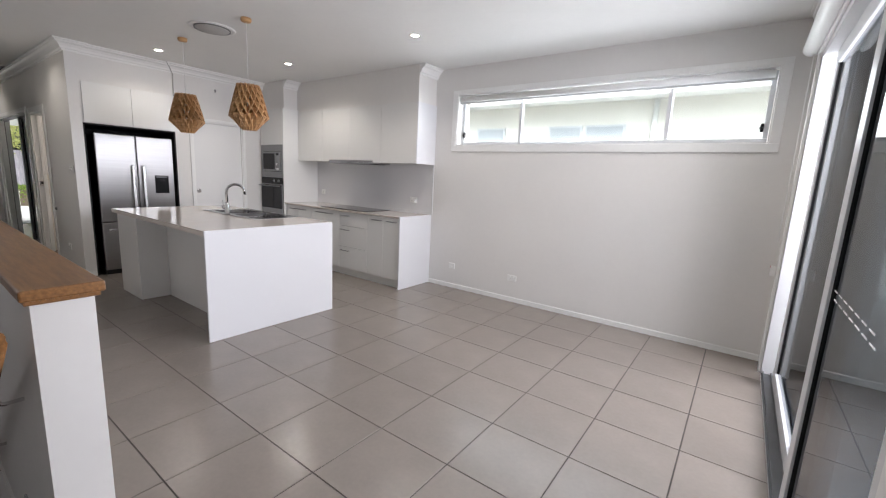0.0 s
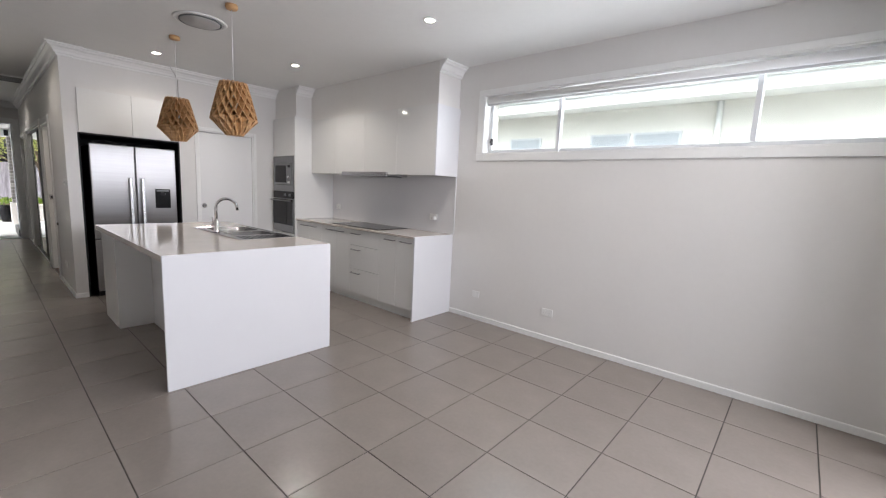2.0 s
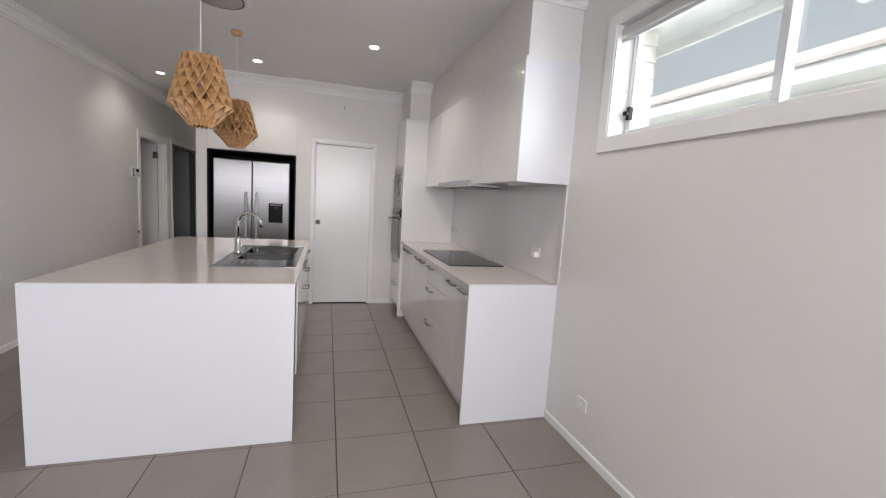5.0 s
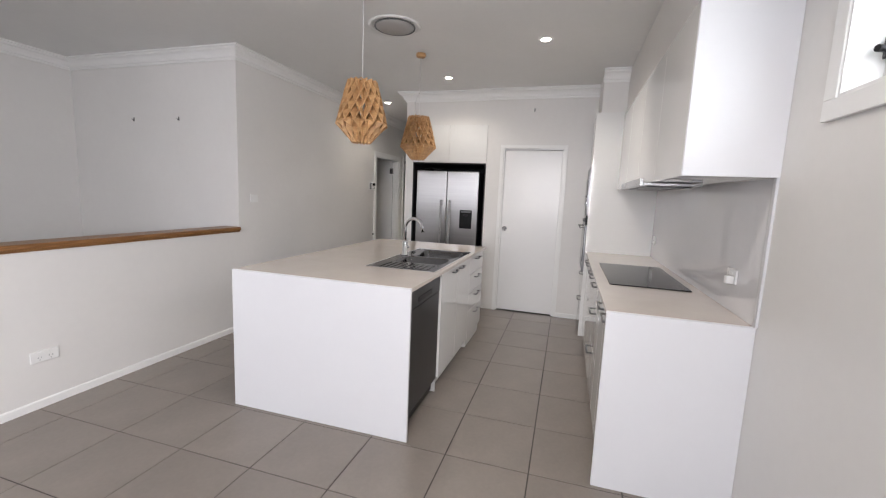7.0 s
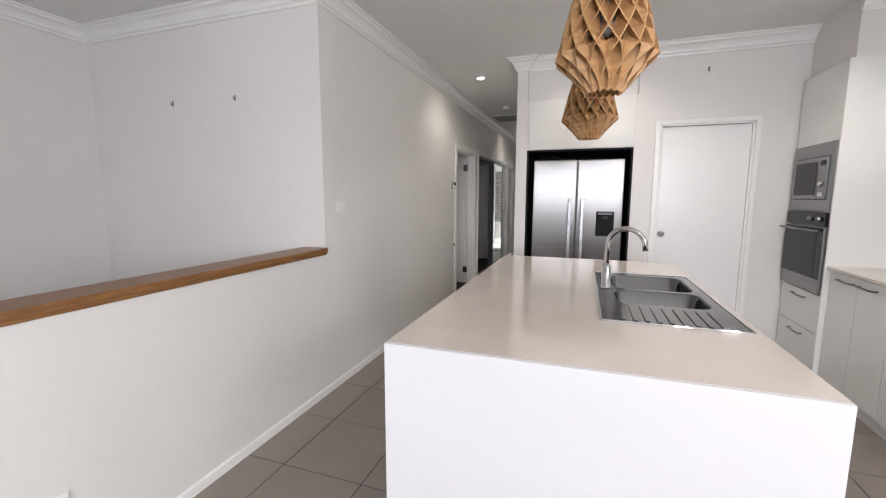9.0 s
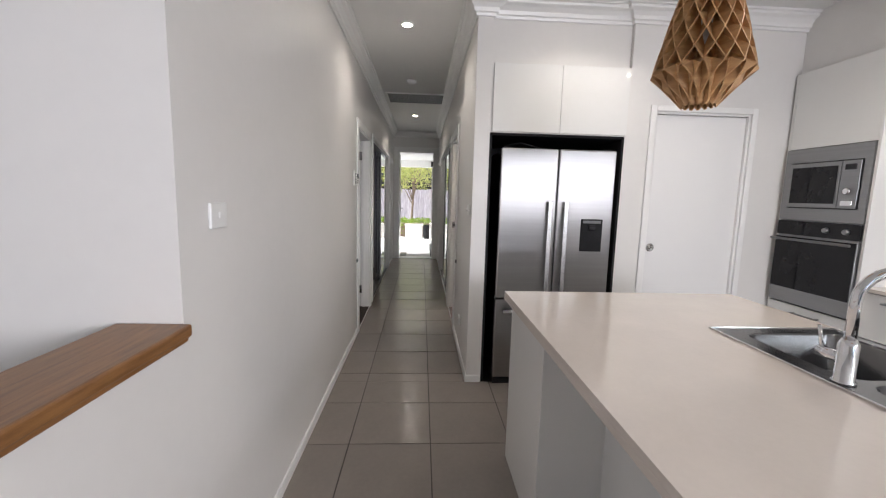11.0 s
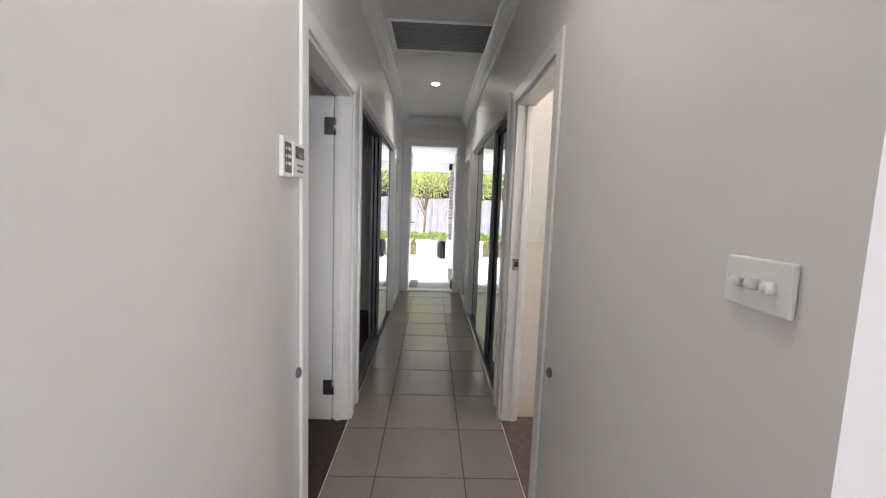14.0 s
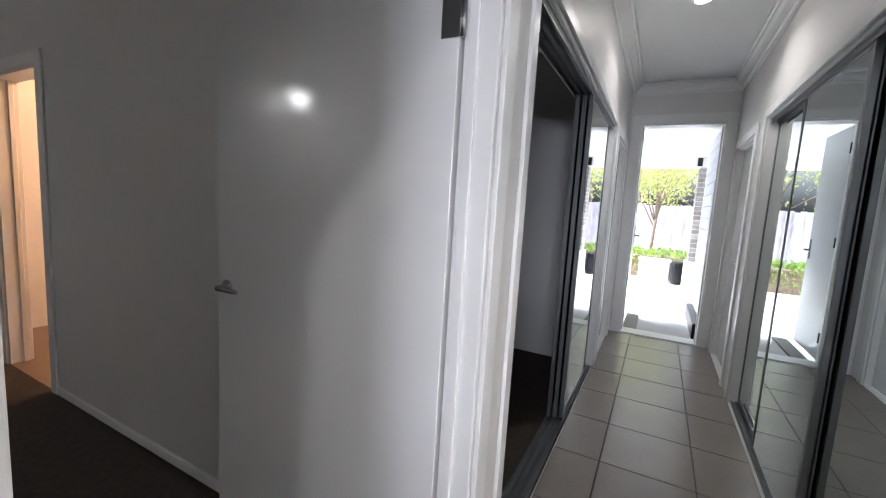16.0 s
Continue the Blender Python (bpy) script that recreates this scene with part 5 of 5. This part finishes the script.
part("fascia", boxed(-9.3, 6.3, 7.46, 7.5, 2.98, 3.17), TRIM, nb)
bm = bmesh.new()
v = [bm.verts.new(p) for p in ((-9.4, 7.42, 3.16), (6.4, 7.42, 3.16), (6.4, 11.5, 4.8), (-9.4, 11.5, 4.8), (-9.4, 7.42, 3.20), (6.4, 7.42, 3.20), (6.4, 11.5, 4.84), (-9.4, 11.5, 4.84))]
for q in ((0, 1, 2, 3), (4, 5, 6, 7), (0, 1, 5, 4), (1, 2, 6, 5), (2, 3, 7, 6), (3, 0, 4, 7)):
    bm.faces.new([v[i] for i in q])
part("roof", bm, ROOFT, nb)
for a, b in ((-4.3, -3.57), (-2.55, -1.85), (-1.79, -1.04)):
    w = part("window", boxed(a, b, 7.96, 7.998, 1.5, 2.57, 0.004), ALU, nb)
    part("pane", boxed(a + 0.04, b - 0.04, 7.95, 7.9595, 1.54, 2.53), PALEPANE, w)
part("downpipe", tube(bmesh.new(), [(-0.55, 7.93, -0.05), (-0.55, 7.93, 2.98)], 0.045, 10), TRIM, nb)

# ---------- floor tiles ----------
PITCH = 0.4615


def tile_mesh(w, d, bevel=0.0012):
    bm = bmesh.new()
    b, z = bevel, 0.0
    lo = [bm.verts.new((x, y, -0.0065)) for x, y in ((0, 0), (w, 0), (w, d), (0, d))]
    mid = [bm.verts.new((x, y, z - b)) for x, y in ((0, 0), (w, 0), (w, d), (0, d))]
    top = [bm.verts.new((x, y, z)) for x, y in ((b, b), (w - b, b), (w - b, d - b), (b, d - b))]
    for k in range(4):
        j = (k + 1) % 4
        bm.faces.new((lo[k], lo[j], mid[j], mid[k]))
        bm.faces.new((mid[k], mid[j], top[j], top[k]))
    bm.faces.new(top)
    me = bpy.data.meshes.new("tile")
    bm.to_mesh(me)
    bm.free()
    me.materials.append(TILE)
    return me


tile_shapes = {}


def lay(parent, x0, x1, y0, y1):
    """Tiles of the one grid, cut to a region."""
    gap = 0.006
    for i in range(math.floor((x0 + 0.06) / PITCH), math.ceil((x1 + 0.06) / PITCH)):
        for j in range(math.floor((y0 - 0.205) / PITCH), math.ceil((y1 - 0.205) / PITCH)):
            a, b = max(x0, -0.06 + i * PITCH + gap / 2), min(x1, -0.06 + (i + 1) * PITCH - gap / 2)
            c, d = max(y0, 0.205 + j * PITCH + gap / 2), min(y1, 0.205 + (j + 1) * PITCH - gap / 2)
            if b - a < 0.02 or d - c < 0.02:
                continue
            key = (round(b - a, 3), round(d - c, 3))
            if key not in tile_shapes:
                tile_shapes[key] = tile_mesh(*key)
            t = new("tile", tile_shapes[key])
            t.parent = parent
            t.location = (a, c, 0)


lay(bpy.data.objects["floor"], XW + 0.001, XE, HL + 0.001, YN - 0.001)
lay(bpy.data.objects["floor"], XH, XW - 0.001, HL + 0.001, HR - 0.001)
lay(bpy.data.objects["floor_landing"], -0.665, XE, YS + 0.001, HL - 0.003)
